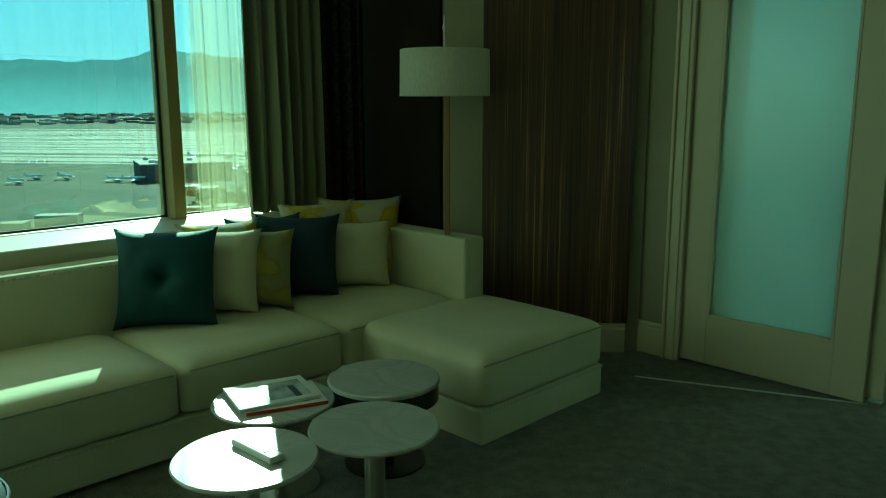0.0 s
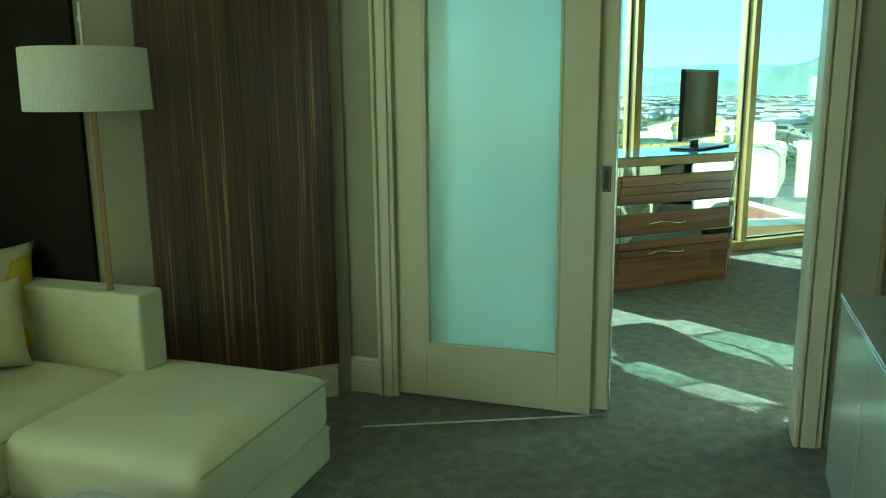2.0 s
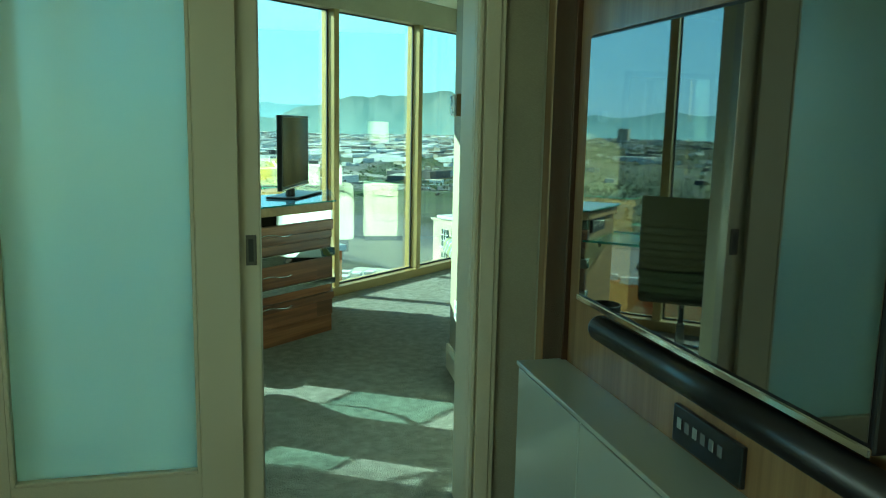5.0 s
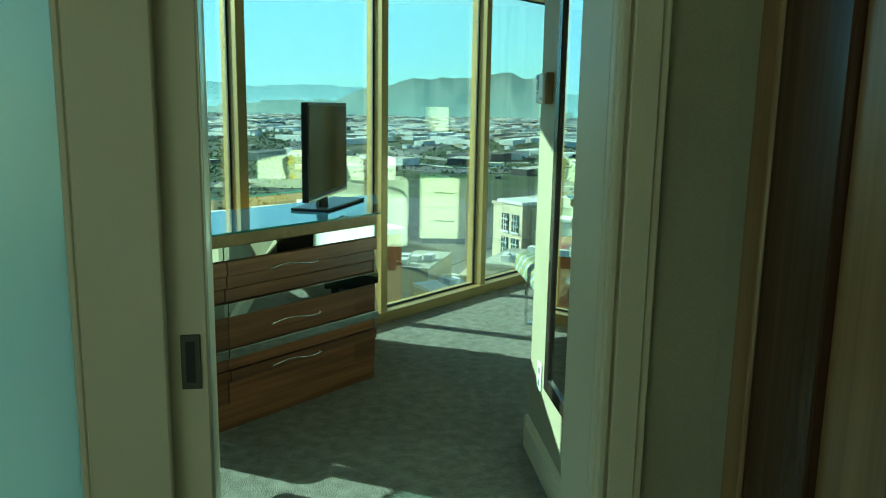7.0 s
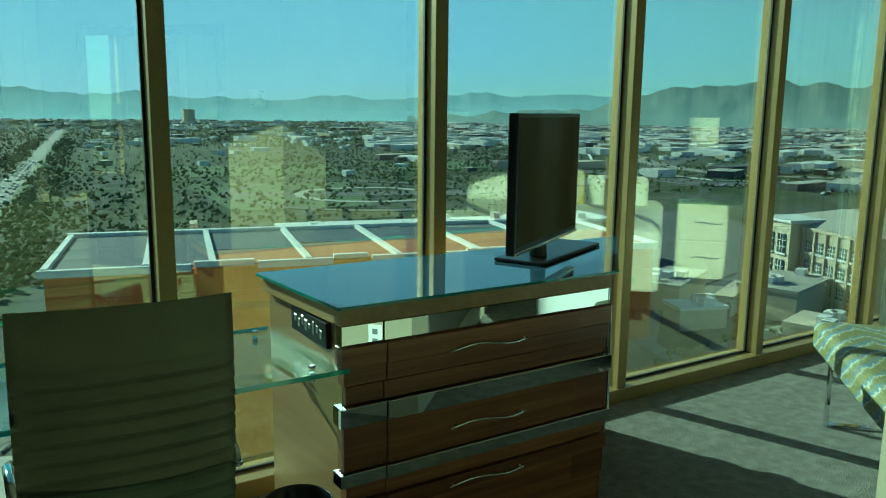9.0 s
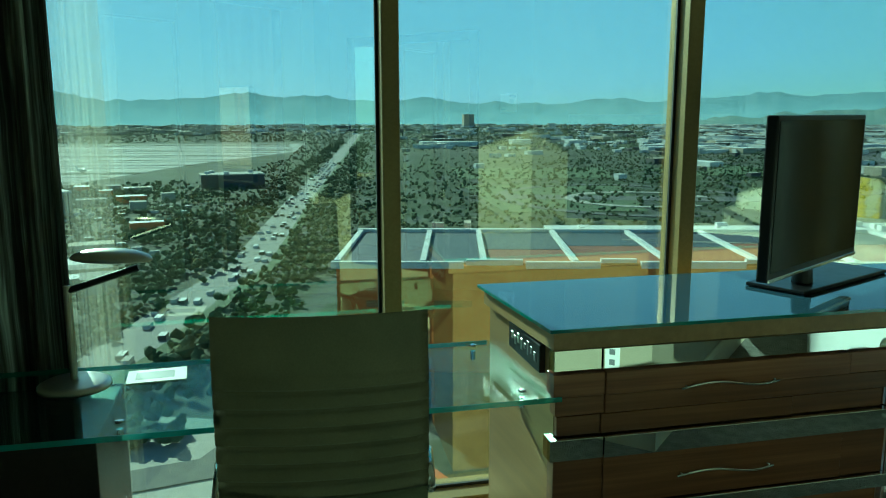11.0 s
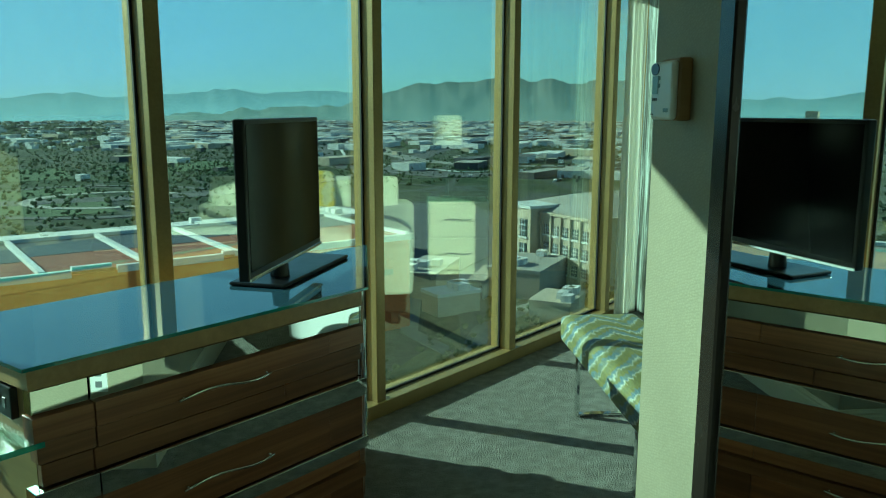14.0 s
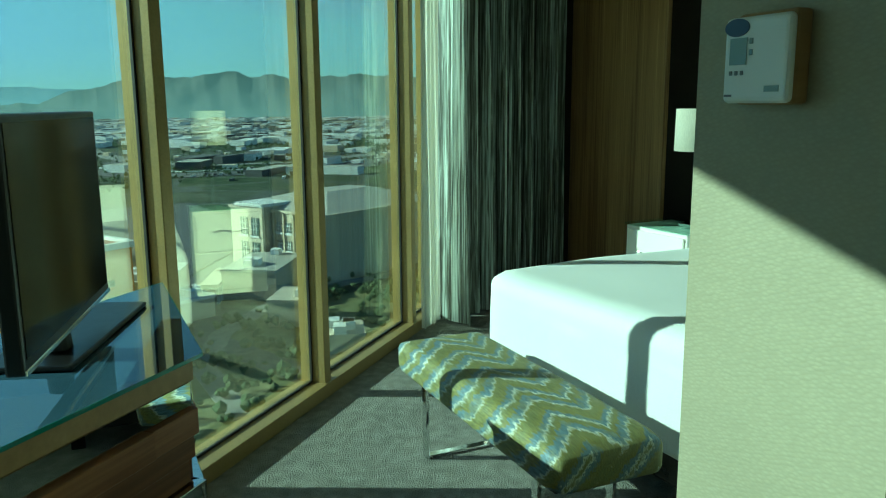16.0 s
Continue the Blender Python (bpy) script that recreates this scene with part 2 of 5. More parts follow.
def carpet_mat():
    m = Mat("carpet", (0.12, 0.115, 0.1), 0.95, 0, 0.15)
    v = m.coords()
    big, mid, fine = m.noise(v, 2.2, 3.0), m.noise(v, 16.0, 4.0), m.noise(v, 420.0, 2.0)
    loops = m.n("TexVoronoi", Scale=150.0)
    m.link(v, loops.inputs["Vector"])
    c = m.ramp(mid, [(0.36, (0.20, 0.193, 0.172)), (0.52, (0.255, 0.246, 0.219)), (0.66, (0.315, 0.305, 0.272))])
    c = m.mix(0.55, c, m.ramp(big, [(0.3, (0.75, 0.75, 0.75)), (0.7, (1.1, 1.1, 1.1))]), "MULTIPLY")
    c = m.mix(0.9, c, m.ramp(fine, [(0.3, (0.6, 0.6, 0.6)), (0.7, (1.25, 1.25, 1.25))]), "MULTIPLY")
    m.color(c)
    m.bump(m.math("ADD", loops.outputs["Distance"], m.math("MULTIPLY", mid, 0.3)), 0.9, 0.010)
    m.set("Sheen Weight", 0.15)
    return m.m


def wallpaper_mat():
    """Beige vinyl with a fine raised twill."""
    m = Mat("beige_wallpaper", (0.50, 0.45, 0.33), 0.6, 0, 0.35)
    v = m.coords()
    sp = m.n("SeparateXYZ")
    m.link(v, sp.inputs[0])
    run = m.math("ADD", m.math("MULTIPLY", sp.outputs["X"], 0.7), m.math("MULTIPLY", sp.outputs["Y"], 0.75))
    vec = m.n("CombineXYZ")
    m.link(run, vec.inputs[0])
    m.link(sp.outputs["Z"], vec.inputs[1])
    mp = m.n("Mapping")
    mp.inputs["Rotation"].default_value = (0, 0, radians(35))
    mp.inputs["Scale"].default_value = (130, 190, 1)
    m.link(vec.outputs[0], mp.inputs["Vector"])
    twill = m.n("TexVoronoi", Scale=1.0, Randomness=0.6)
    m.link(mp.outputs[0], twill.inputs["Vector"])
    big = m.noise(v, 2.5, 4.0)
    col = m.ramp(big, [(0.3, (0.335, 0.308, 0.22)), (0.7, (0.39, 0.36, 0.258))])
    m.color(m.mix(0.25, col, m.ramp(twill.outputs["Distance"], [(0.1, (1.1, 1.1, 1.1)), (0.7, (0.7, 0.7, 0.7))]), "MULTIPLY"))
    m.bump(m.math("SUBTRACT", 1.0, twill.outputs["Distance"]), 0.3, 0.002)
    return m.m


CARPET, PAPER = carpet_mat(), wallpaper_mat()
PAINT = mottled("cream_paint", (0.67, 0.615, 0.455), (0.71, 0.655, 0.49), 0.42, 2.0, 500, 0.0, 0.002)
CEIL = mottled("ceiling_paint", (0.76, 0.72, 0.62), (0.80, 0.76, 0.66), 0.85, 1.5, 90, 0.06)
DARKWALL = mottled("dark_brown_wall_cloth", (0.017, 0.0135, 0.010), (0.025, 0.02, 0.015), 0.9, 4, 160, 0.2, spec=0.08)
ZEBRA = zebrano("zebrano_veneer", (0.016, 0.008, 0.005), (0.092, 0.044, 0.020), (0.44, 0.255, 0.11))
# golden zebrano, its colours raised for the light on the bedside panel
LITZEBRA = zebrano("lit_golden_zebrano_veneer", (0.20, 0.105, 0.045), (0.40, 0.25, 0.11), (0.62, 0.43, 0.21))
TVWOOD = streaked("tv_wall_veneer", (0.19, 0.11, 0.048), (0.26, 0.155, 0.07), (0.32, 0.20, 0.092), 0.22, "Z", 40.0)
BEADWOOD = streaked("polished_wood_bead", (0.20, 0.12, 0.055), (0.27, 0.165, 0.08), (0.33, 0.21, 0.10), 0.16, "Z", 40.0, spec=0.9)
DARKWOOD = streaked("dark_polished_wood", (0.036, 0.017, 0.009), (0.06, 0.028, 0.014), (0.10, 0.046, 0.023), 0.2, "Z", 40.0)
WALNUT = streaked("red_walnut", (0.095, 0.034, 0.016), (0.20, 0.08, 0.035), (0.32, 0.145, 0.066), 0.33, "X", 45.0, vary=0.26)
BLOND = streaked("blond_wood", (0.30, 0.185, 0.075), (0.36, 0.225, 0.095), (0.42, 0.275, 0.125), 0.42, "Y", 38.0)
BRONZE = mottled("gold_anodised_aluminium", (0.36, 0.26, 0.11), (0.41, 0.30, 0.13), 0.42, 3, 90, 0.03, 0.001, metal=0.35)
GASKET = plain("black_gasket", (0.02, 0.02, 0.02), 0.6)
WINGLASS = pane("window_glass", (0.86, 1.0, 0.98), 0.8, 0.28, (1.0, 0.87, 0.62))
CLEAR = pane("clear_glass", (0.82, 0.95, 0.92), 0.12, 0.05)
GLASSEDGE = Mat("green_glass_edge", (0.08, 0.42, 0.36), 0.1, 0, 0.8)
GLASSEDGE.set("Transmission Weight", 0.5)
GLASSEDGE = GLASSEDGE.m
BACKGLASS = Mat("blue_grey_glass", (0.05, 0.10, 0.15), 0.02, 0, 1.0)
BACKGLASS.set("IOR", 1.8)
BACKGLASS = BACKGLASS.m
PALEGLASS = Mat("pale_back_painted_glass", (0.46, 0.50, 0.42), 0.06, 0, 0.8).m
FROST = frosted("frosted_glass")
MIRROR = Mat("mirror", (0.82, 0.86, 0.84), 0.012, 1.0).m
CHROME = Mat("chrome", (0.72, 0.74, 0.74), 0.08, 1.0).m
BRONZEDARK = plain("dark_bronze", (0.10, 0.095, 0.08), 0.32, 0.7)
STEEL = plain("brushed_nickel", (0.55, 0.53, 0.48), 0.3, 1.0)
SOFA = woven("cream_sofa_cloth", (0.62, 0.60, 0.42), (0.69, 0.66, 0.48), 0.8)
PIPING = plain("sofa_piping", (0.42, 0.39, 0.28), 0.8)
TEAL = mottled("teal_velvet", (0.010, 0.055, 0.062), (0.016, 0.075, 0.082), 0.7, 5, 300, 0.2)
NAVY = mottled("navy_velvet", (0.012, 0.026, 0.045), (0.017, 0.036, 0.058), 0.7, 5, 300, 0.2)
CREAM = woven("cream_pillow_cloth", (0.66, 0.60, 0.42), (0.72, 0.66, 0.46), 0.85)
FLORAL = floral("yellow_floral_cloth", (0.50, 0.47, 0.33), (0.62, 0.47, 0.05))
OLIVE = floral("olive_floral_cloth", (0.30, 0.27, 0.13), (0.36, 0.30, 0.08), 7.0)
MARBLE = marble("white_marble")
BLACK = plain("black_plastic", (0.012, 0.012, 0.013), 0.32)
DARKLACQ = mottled("dark_lacquer", (0.02, 0.016, 0.014), (0.03, 0.024, 0.02), 0.25, 4, 80, 0.0)
SCREEN = Mat("glossy_screen", (0.006, 0.006, 0.007), 0.02, 0, 1.0)
SCREEN.set("IOR", 2.05)
SCREEN = SCREEN.m
MONSCREEN = Mat("monitor_screen", (0.005, 0.005, 0.0055), 0.10, 0, 0.12).m
LEATHER = mottled("dark_olive_leather", (0.12, 0.115, 0.07), (0.155, 0.145, 0.09), 0.36, 6, 220, 0.25)
WHITESATIN = plain("white_satin_paint", (0.78, 0.78, 0.70), 0.3)
WHITELACQ = plain("white_lacquer", (0.40, 0.43, 0.37), 0.16)
WHITEPLASTIC = plain("white_plastic", (0.78, 0.80, 0.78), 0.35)
GREYPLASTIC = plain("grey_plastic", (0.16, 0.17, 0.18), 0.4)
SHADE = thin_cloth("lampshade_linen", (0.86, 0.84, 0.74), 0.0, (200, 200, 40))
LINEN = mottled("white_bed_linen", (0.76, 0.78, 0.78), (0.80, 0.82, 0.82), 0.85, 2, 300, 0.1)
CHEVRON = chevron("zigzag_upholstery")
DRAPE = thin_cloth("grey_green_drape", (0.33, 0.32, 0.22), 0.0, glow=0.0)
STRIPED = crinkled("striped_silk_drape")
LINED = thin_cloth("cream_lining_cloth", (0.90, 0.89, 0.80), 0.22, glow=0.75)
SHEER = thin_cloth("sheer_curtain", (0.72, 0.66, 0.46), 0.55, (18, 18, 0.3))
NAIL = plain("pale_nickel_nails", (0.62, 0.60, 0.52), 0.35, 0.5)
WISP = thin_cloth("fine_sheer", (0.80, 0.78, 0.66), 0.72)
LATTICE = lattice_cloth("dark_lattice_drape")
PAPERWHITE = plain("white_paper", (0.75, 0.76, 0.74), 0.5)
INK = plain("dark_ink", (0.06, 0.08, 0.09), 0.5)
RED = plain("red_print", (0.45, 0.05, 0.03), 0.4)
LCD = plain("lcd_grey_green", (0.25, 0.33, 0.32), 0.2)
NAVYPLASTIC = plain("navy_plastic", (0.02, 0.04, 0.09), 0.3)

# ---- helpers of this scene ----
ANG = 48.6
LIV = pose(0, 0, 0, 0, 0, ANG)  # frame of the slanted rooms: x along the sofa, y towards its window


def ab(a, b, z=0.0):
    return LIV @ Vector((a, b, z))


def thing(name, m, label, category, group="", kind=""):
    e = new(name)
    e.empty_display_size = 0.1
    e.matrix_world = m
    return tagged(e, label, category, group, kind)


def mesh(name, bm, mat, smooth=False):
    me = bpy.data.meshes.new(name)
    bm.normal_update()
    bm.to_mesh(me)
    bm.free()
    for p in me.polygons:
        p.use_smooth = smooth
    for x in mat if isinstance(mat, (list, tuple)) else [mat]:
        me.materials.append(x)
    return me


def part(name, bm, mat, parent, label="", smooth=False):
    ob = new(name, mesh(name, bm, mat, smooth))
    ob.parent = parent
    return tagged(ob, label)


def structure(name, bm, mat, label="", category="", m=None, smooth=False):
    ob = new(name, mesh(name, bm, mat, smooth))
    if m is not None:
        ob.matrix_world = m
    return tagged(ob, label, category, kind="structure")


def box(x0, x1, y0, y1, z0, z1, bevel=0.0, seg=2, bm=None):
    own = bmesh.new()
    bmesh.ops.create_cube(own, size=1)
    for v in own.verts:
        v.co = Vector((x0 + (v.co.x + 0.5) * (x1 - x0), y0 + (v.co.y + 0.5) * (y1 - y0), z0 + (v.co.z + 0.5) * (z1 - z0)))
    if bevel:
        bmesh.ops.bevel(own, geom=own.edges[:], offset=bevel, segments=seg, affect="EDGES", profile=0.5)
    return join(bm, own)


def join(bm, own):
    if bm is None:
        return own
    me = bpy.data.meshes.new("tmp")
    own.to_mesh(me)
    own.free()
    bm.from_mesh(me)
    bpy.data.meshes.remove(me)
    return bm


def lathe(profile, seg=32, bm=None, centre=(0, 0, 0)):
    """A closed turned shape from (radius, height) pairs."""
    own = bmesh.new()
    rings = []
    for r, z in profile:
        rings.append([own.verts.new((centre[0] + r * math.cos(2 * math.pi * k / seg), centre[1] + r * math.sin(2 * math.pi * k / seg), centre[2] + z)) for k in range(seg)])
    for lo, hi in zip(rings, rings[1:]):
        for k in range(seg):
            own.faces.new((lo[k], lo[(k + 1) % seg], hi[(k + 1) % seg], hi[k]))
    own.faces.new(rings[0][::-1])
    own.faces.new(rings[-1])
    return join(bm, own)


def tube(points, r, seg=10, bm=None):
    """A round bar along points."""
    own = bmesh.new()
    pts = [Vector(p) for p in points]
    rings = []
    for i, p in enumerate(pts):
        d = (pts[min(i + 1, len(pts) - 1)] - pts[max(i - 1, 0)]).normalized()
        side = d.cross(Vector((0, 0, 1)) if abs(d.z) < 0.9 else Vector((1, 0, 0))).normalized()
        up = side.cross(d)
        rings.append([own.verts.new(p + r * (math.cos(2 * math.pi * k / seg) * side + math.sin(2 * math.pi * k / seg) * up)) for k in range(seg)])
    for lo, hi in zip(rings, rings[1:]):
        for k in range(seg):
            own.faces.new((lo[k], lo[(k + 1) % seg], hi[(k + 1) % seg], hi[k]))
    own.faces.new(rings[0][::-1])
    own.faces.new(rings[-1])
    bmesh.ops.recalc_face_normals(own, faces=own.faces[:])
    return join(bm, own)


def sheet(nu, nv, f, bm=None, thick=0.0):
    """A grid surface f(u, v), u and v from 0 to 1; thick gives it a second side."""
    own = bmesh.new()
    g = [[own.verts.new(f(i / nu, j / nv)) for j in range(nv + 1)] for i in range(nu + 1)]
    for i in range(nu):
        for j in range(nv):
            own.faces.new((g[i][j], g[i + 1][j], g[i + 1][j + 1], g[i][j + 1]))
    if thick:
        bmesh.ops.solidify(own, geom=own.faces[:], thickness=thick)
    bmesh.ops.recalc_face_normals(own, faces=own.faces[:])
    return join(bm, own)


def prism(poly, z0, z1, bm=None):
    own = bmesh.new()
    lo = [own.verts.new((x, y, z0)) for x, y in poly]
    hi = [own.verts.new((x, y, z1)) for x, y in poly]
    n = len(poly)
    own.faces.new(lo[::-1])
    own.faces.new(hi)
    for k in range(n):
        own.faces.new((lo[k], lo[(k + 1) % n], hi[(k + 1) % n], hi[k]))
    bmesh.ops.recalc_face_normals(own, faces=own.faces[:])
    return join(bm, own)


def cushion_mesh(w, d, h, puff=0.03, n=14, crown=0.5):
    """A soft box w x d x h, base at z = 0, with rounded edges and a domed top."""
    bm = bmesh.new()
    bmesh.ops.create_cube(bm, size=1)
    bmesh.ops.subdivide_edges(bm, edges=bm.edges[:], cuts=n, use_grid_fill=True)
    r = min(0.05, h * 0.35)
    for v in bm.verts:
        c = v.co
        p = Vector((c.x * w, c.y * d, (c.z + 0.5) * h))
        lim = Vector((max(-w / 2 + r, min(w / 2 - r, p.x)), max(-d / 2 + r, min(d / 2 - r, p.y)), max(r * 0.6, min(h - r, p.z))))
        off = p - lim
        if off.length > 1e-6:
            p = lim + off.normalized() * min(r, off.length) if off.length > r else p
        ex, ey = 1 - (2 * c.x) ** 4, 1 - (2 * c.y) ** 4
        if c.z > 0:
            p.z += puff * ex * ey * crown * (c.z * 2)
        v.co = p
    return bm

MF = pose(0, 0, 0, 0, 0, 45)  # frame of the mirror wall

# ---- structure ----
H = 2.6
RIM = [ab(-2.5, 3.62), ab(3.3, 3.62), Vector((-0.54, 6.0, 0)), Vector((8.26, 6.0, 0)), ab(10.1, -2.40), ab(10.1, -3.8), ab(-2.5, -3.8)]
RIM = [(p.x, p.y) for p in RIM]
structure("floor", prism(RIM, -0.3, 0.0), CARPET, "dark mottled grey-brown loop-pile carpet", "carpet")
structure("ceiling", prism(RIM, H, H + 0.25), CEIL, "plain off-white plaster ceiling", "ceiling")


def wall(name, boxes, mat, label, m=LIV, category="wall"):
    bm = None
    for b in boxes:
        bm = box(*b, bm=bm)
    return structure(name, bm, mat, label, category, m)


wall("wall_door", [(3.93, 4.09, 1.52, 1.92, 0, H), (4.025, 4.089, 1.325, 1.52, 0, H), (3.93, 4.09, -0.60, -0.20, 0, H), (3.931, 4.089, -0.20, 1.52, 2.24, H)], PAPER, "beige textured wallpaper wall round the sliding door")
wall("wall_panel", [(0.20, 1.28, 4.09, 4.24, 0, H)], PAPER, "beige wallpaper wall behind the veneer panel", Matrix())
wall("wall_dark", [(3.2, 3.32, 2.53, 3.62, 0, H)], DARKWALL, "dark brown cloth-covered wall beside the curtain")
wall("wall_tv", [(1.5, 3.93, -0.60, -0.445, 0, H)], PAPER, "partition wall behind the television")
wall("wall_hall", [(-2.5, 1.62, -1.95, -1.8, 0, H), (1.5, 1.62, -1.8, -0.60, 0, H), (-2.62, -2.5, -3.8, 3.62, 0, H)], PAPER, "plain beige wallpaper hall walls")
wall("wall_mirror", [(4.02, 5.765, -0.42, -0.225, 0, H), (5.54, 5.765, -3.75, -0.42, 0, H)], PAPER, "beige twill wallpaper wall with a mirror and thermostat", MF)
wall("wall_head", [(5.5, 10.1, -3.8, -3.66, 0, H), (10.0, 10.1, -3.66, -2.36, 0, H)], DARKWALL, "dark brown wall behind the bed")
wall("wall_desk", [(1.2, 1.32, 4.24, 6.0, 0, H)], PAPER, "beige wallpaper wall at the end of the desk", Matrix())

# veneer wall panels
structure("panel_1", box(0.44, 1.215, 4.05, 4.09, 0.16, H, 0.004), ZEBRA, "tall dark zebrano wood veneer wall panel", "wall panel")
structure("panel_2", box(8.95, 9.99, -3.66, -3.62, 0.0, H, 0.004), LITZEBRA, "tall zebrano wood veneer panel behind the nightstand", "wall panel", LIV)
structure("panel_3", box(1.55, 3.565, -0.445, -0.425, 0.0, H, 0.003), TVWOOD, "warm brown veneer panel behind the television", "wall panel", LIV)
structure("trim_1", box(3.568, 3.742, -0.445, -0.408, 0.0, H, 0.004), DARKWOOD, "dark polished wood edge trim of the television wall", "trim", LIV)
structure("trim_2", box(3.744, 3.806, -0.445, -0.404, 0.0, H, 0.006), BEADWOOD, "glossy wood edge bead of the television wall", "trim", LIV)


def baseboard(name, p, q, depth=0.018, h=0.15):
    """A moulded skirting from p to q; the room lies to the left of the way."""
    p, q = Vector((*p, 0)), Vector((*q, 0))
    d = q - p
    m = Matrix.Translation(p) @ Matrix.Rotation(math.atan2(d.y, d.x), 4, "Z")
    prof = [(0, 0), (depth, 0), (depth, h - 0.035), (depth * 0.7, h - 0.025), (depth * 0.85, h - 0.015), (depth * 0.5, h), (0, h)]
    bm = bmesh.new()
    ends = [[bm.verts.new((x, y, z)) for y, z in prof] for x in (0, d.length)]
    n = len(prof)
    for k in range(n):
        bm.faces.new((ends[0][k], ends[0][(k + 1) % n], ends[1][(k + 1) % n], ends[1][k]))
    bm.faces.new(ends[0][::-1])
    bm.faces.new(ends[1])
    bmesh.ops.recalc_face_normals(bm, faces=bm.faces[:])
    return structure(name, bm, PAINT, "cream painted moulded baseboard", "baseboard", m)


def two(v):
    return (v.x, v.y)


baseboard("baseboard_1", (1.205, 4.072), (0.25, 4.072), h=0.16)
baseboard("baseboard_2", two(ab(3.93, 1.6)), two(ab(3.93, 1.80)), h=0.17)
baseboard("baseboard_3", two(MF @ Vector((4.12, -0.225, 0))), two(MF @ Vector((5.783, -0.225, 0))))
baseboard("baseboard_4", two(MF @ Vector((5.765, -0.207, 0))), two(MF @ Vector((5.765, -3.3, 0))))

# ---- windows ----


def window_bay(name, x0, x1, z0, z1, y, m, label):
    """One fixed pane with its black gasket and gold frame bars; y is the pane, the room on the lower side."""
    w = thing(name, m, label, "window", kind="structure")
    g = 0.012
    part("pane", box(x0 + 0.004, x1 - 0.004, y, y + 0.008, z0 + 0.004, z1 - 0.004), WINGLASS, w, "greenish reflective window pane")
    bm = box(x0, x0 + g, y - 0.012, y, z0, z1)
    box(x1 - g, x1, y - 0.012, y, z0, z1, bm=bm)
    box(x0 + g, x1 - g, y - 0.012, y, z0, z0 + g, bm=bm)
    box(x0 + g, x1 - g, y - 0.012, y, z1 - g, z1, bm=bm)
    part("gasket", bm, GASKET, w, "black rubber glazing gasket")
    return w


def mullion(name, x0, x1, y0, y1, z0, z1, m):
    return structure(name, box(x0, x1, y0, y1, z0, z1, 0.003, 1), BRONZE, "gold anodised aluminium window mullion", "mullion", m)


MX = [1.80, 2.955, 4.11, 5.268, 6.435, 7.66]
MW = 0.062
for k, x in enumerate(MX):
    mullion("mullion_%d" % (k + 1), x, x + MW, 5.815, 5.96, 0.07, 2.385, Matrix())
spans = [(1.32, MX[0])] + [(MX[k] + MW, MX[k + 1]) for k in range(5)] + [(MX[5] + MW, 8.20)]
for k, (x0, x1) in enumerate(spans):
    window_bay("window_%d" % (k + 1), x0, x1, 0.075, 2.38, 5.90, Matrix(), "floor-to-ceiling window bay with greenish glass")
structure("window_sill_1", box(1.32, 8.22, 5.80, 5.97, 0.0, 0.075, 0.003, 1), BRONZE, "gold aluminium bottom rail of the window wall", "window sill")
structure("window_head_1", box(1.32, 8.22, 5.815, 5.97, 2.385, H, 0.003, 1), PAPER, "tan wallpapered band above the windows", "wall")
structure("mullion_7", box(8.20, 8.30, 5.72, 5.99, 0.0, H, 0.003, 1), BRONZE, "gold aluminium corner post of the window wall", "mullion")

LX = [-2.5, -1.34, -0.18, 0.99, 2.15]
for k, a in enumerate(LX[1:]):
    mullion("mullion_%d" % (k + 8), a, a + 0.065, 3.40, 3.56, 0.725, 2.385, LIV)
LX2 = LX + [3.2]
for k in range(5):
    window_bay("window_%d" % (k + 8), LX2[k] + (0.065 if k else 0), LX2[k + 1], 0.73, 2.38, 3.50, LIV, "wide living room window bay with greenish glass")
structure("window_sill_2", box(-2.5, 3.2, 3.06, 3.62, 0.0, 0.725, 0.006, 1), PAINT, "deep cream window ledge behind the sofa", "window sill", LIV)
structure("window_head_2", box(-2.5, 3.2, 3.40, 3.62, 2.385, H), PAPER, "wallpapered band above the living room windows", "wall", LIV)

# ---- sliding door ----
door = thing("door_1", LIV, "cream sliding door with one tall frosted glass panel, half open", "door", kind="structure")
DZ = 2.22
part("stile", box(3.932, 3.958, 0.622, 0.765, 0.012, DZ, 0.003, 1), PAINT, door)
part("stile", box(3.935, 4.005, 1.372, 1.51, 0.012, DZ, 0.003, 1), PAINT, door)
part("rail", box(3.935, 4.005, 0.765, 1.372, 0.012, 0.255, 0.002, 1), PAINT, door)
part("rail", box(3.935, 4.005, 0.765, 1.372, 2.08, DZ, 0.002, 1), PAINT, door)
for y0, y1, z0, z1 in ((0.765, 0.779, 0.255, 2.08), (1.358, 1.372, 0.255, 2.08), (0.779, 1.358, 0.255, 0.269), (0.779, 1.358, 2.066, 2.08)):
    part("glazing_bead", box(3.931, 3.994, y0, y1, z0, z1, 0.003, 1), PAINT, door)
part("frosted_pane", box(3.958, 3.967, 0.779, 1.358, 0.269, 2.066), FROST, door, "frosted glass panel")
part("edge_stile", box(3.966, 4.012, 0.553, 0.764, 0.03, DZ, 0.003, 1), PAINT, door, "cream pull stile set back behind the front stile")
part("edge_strip", box(3.9635, 4.013, 0.549, 0.5535, 0.03, DZ, 0.001, 1), STEEL, door, "thin pale metal edge strip")
pull = part("flush_pull", box(3.9615, 3.967, 0.566, 0.602, 0.985, 1.09, 0.002), BRONZEDARK, door, "dark bronze flush pull")
part("pull_recess", box(3.9605, 3.9618, 0.576, 0.593, 0.998, 1.077, 0.0004, 1), BLACK, pull)
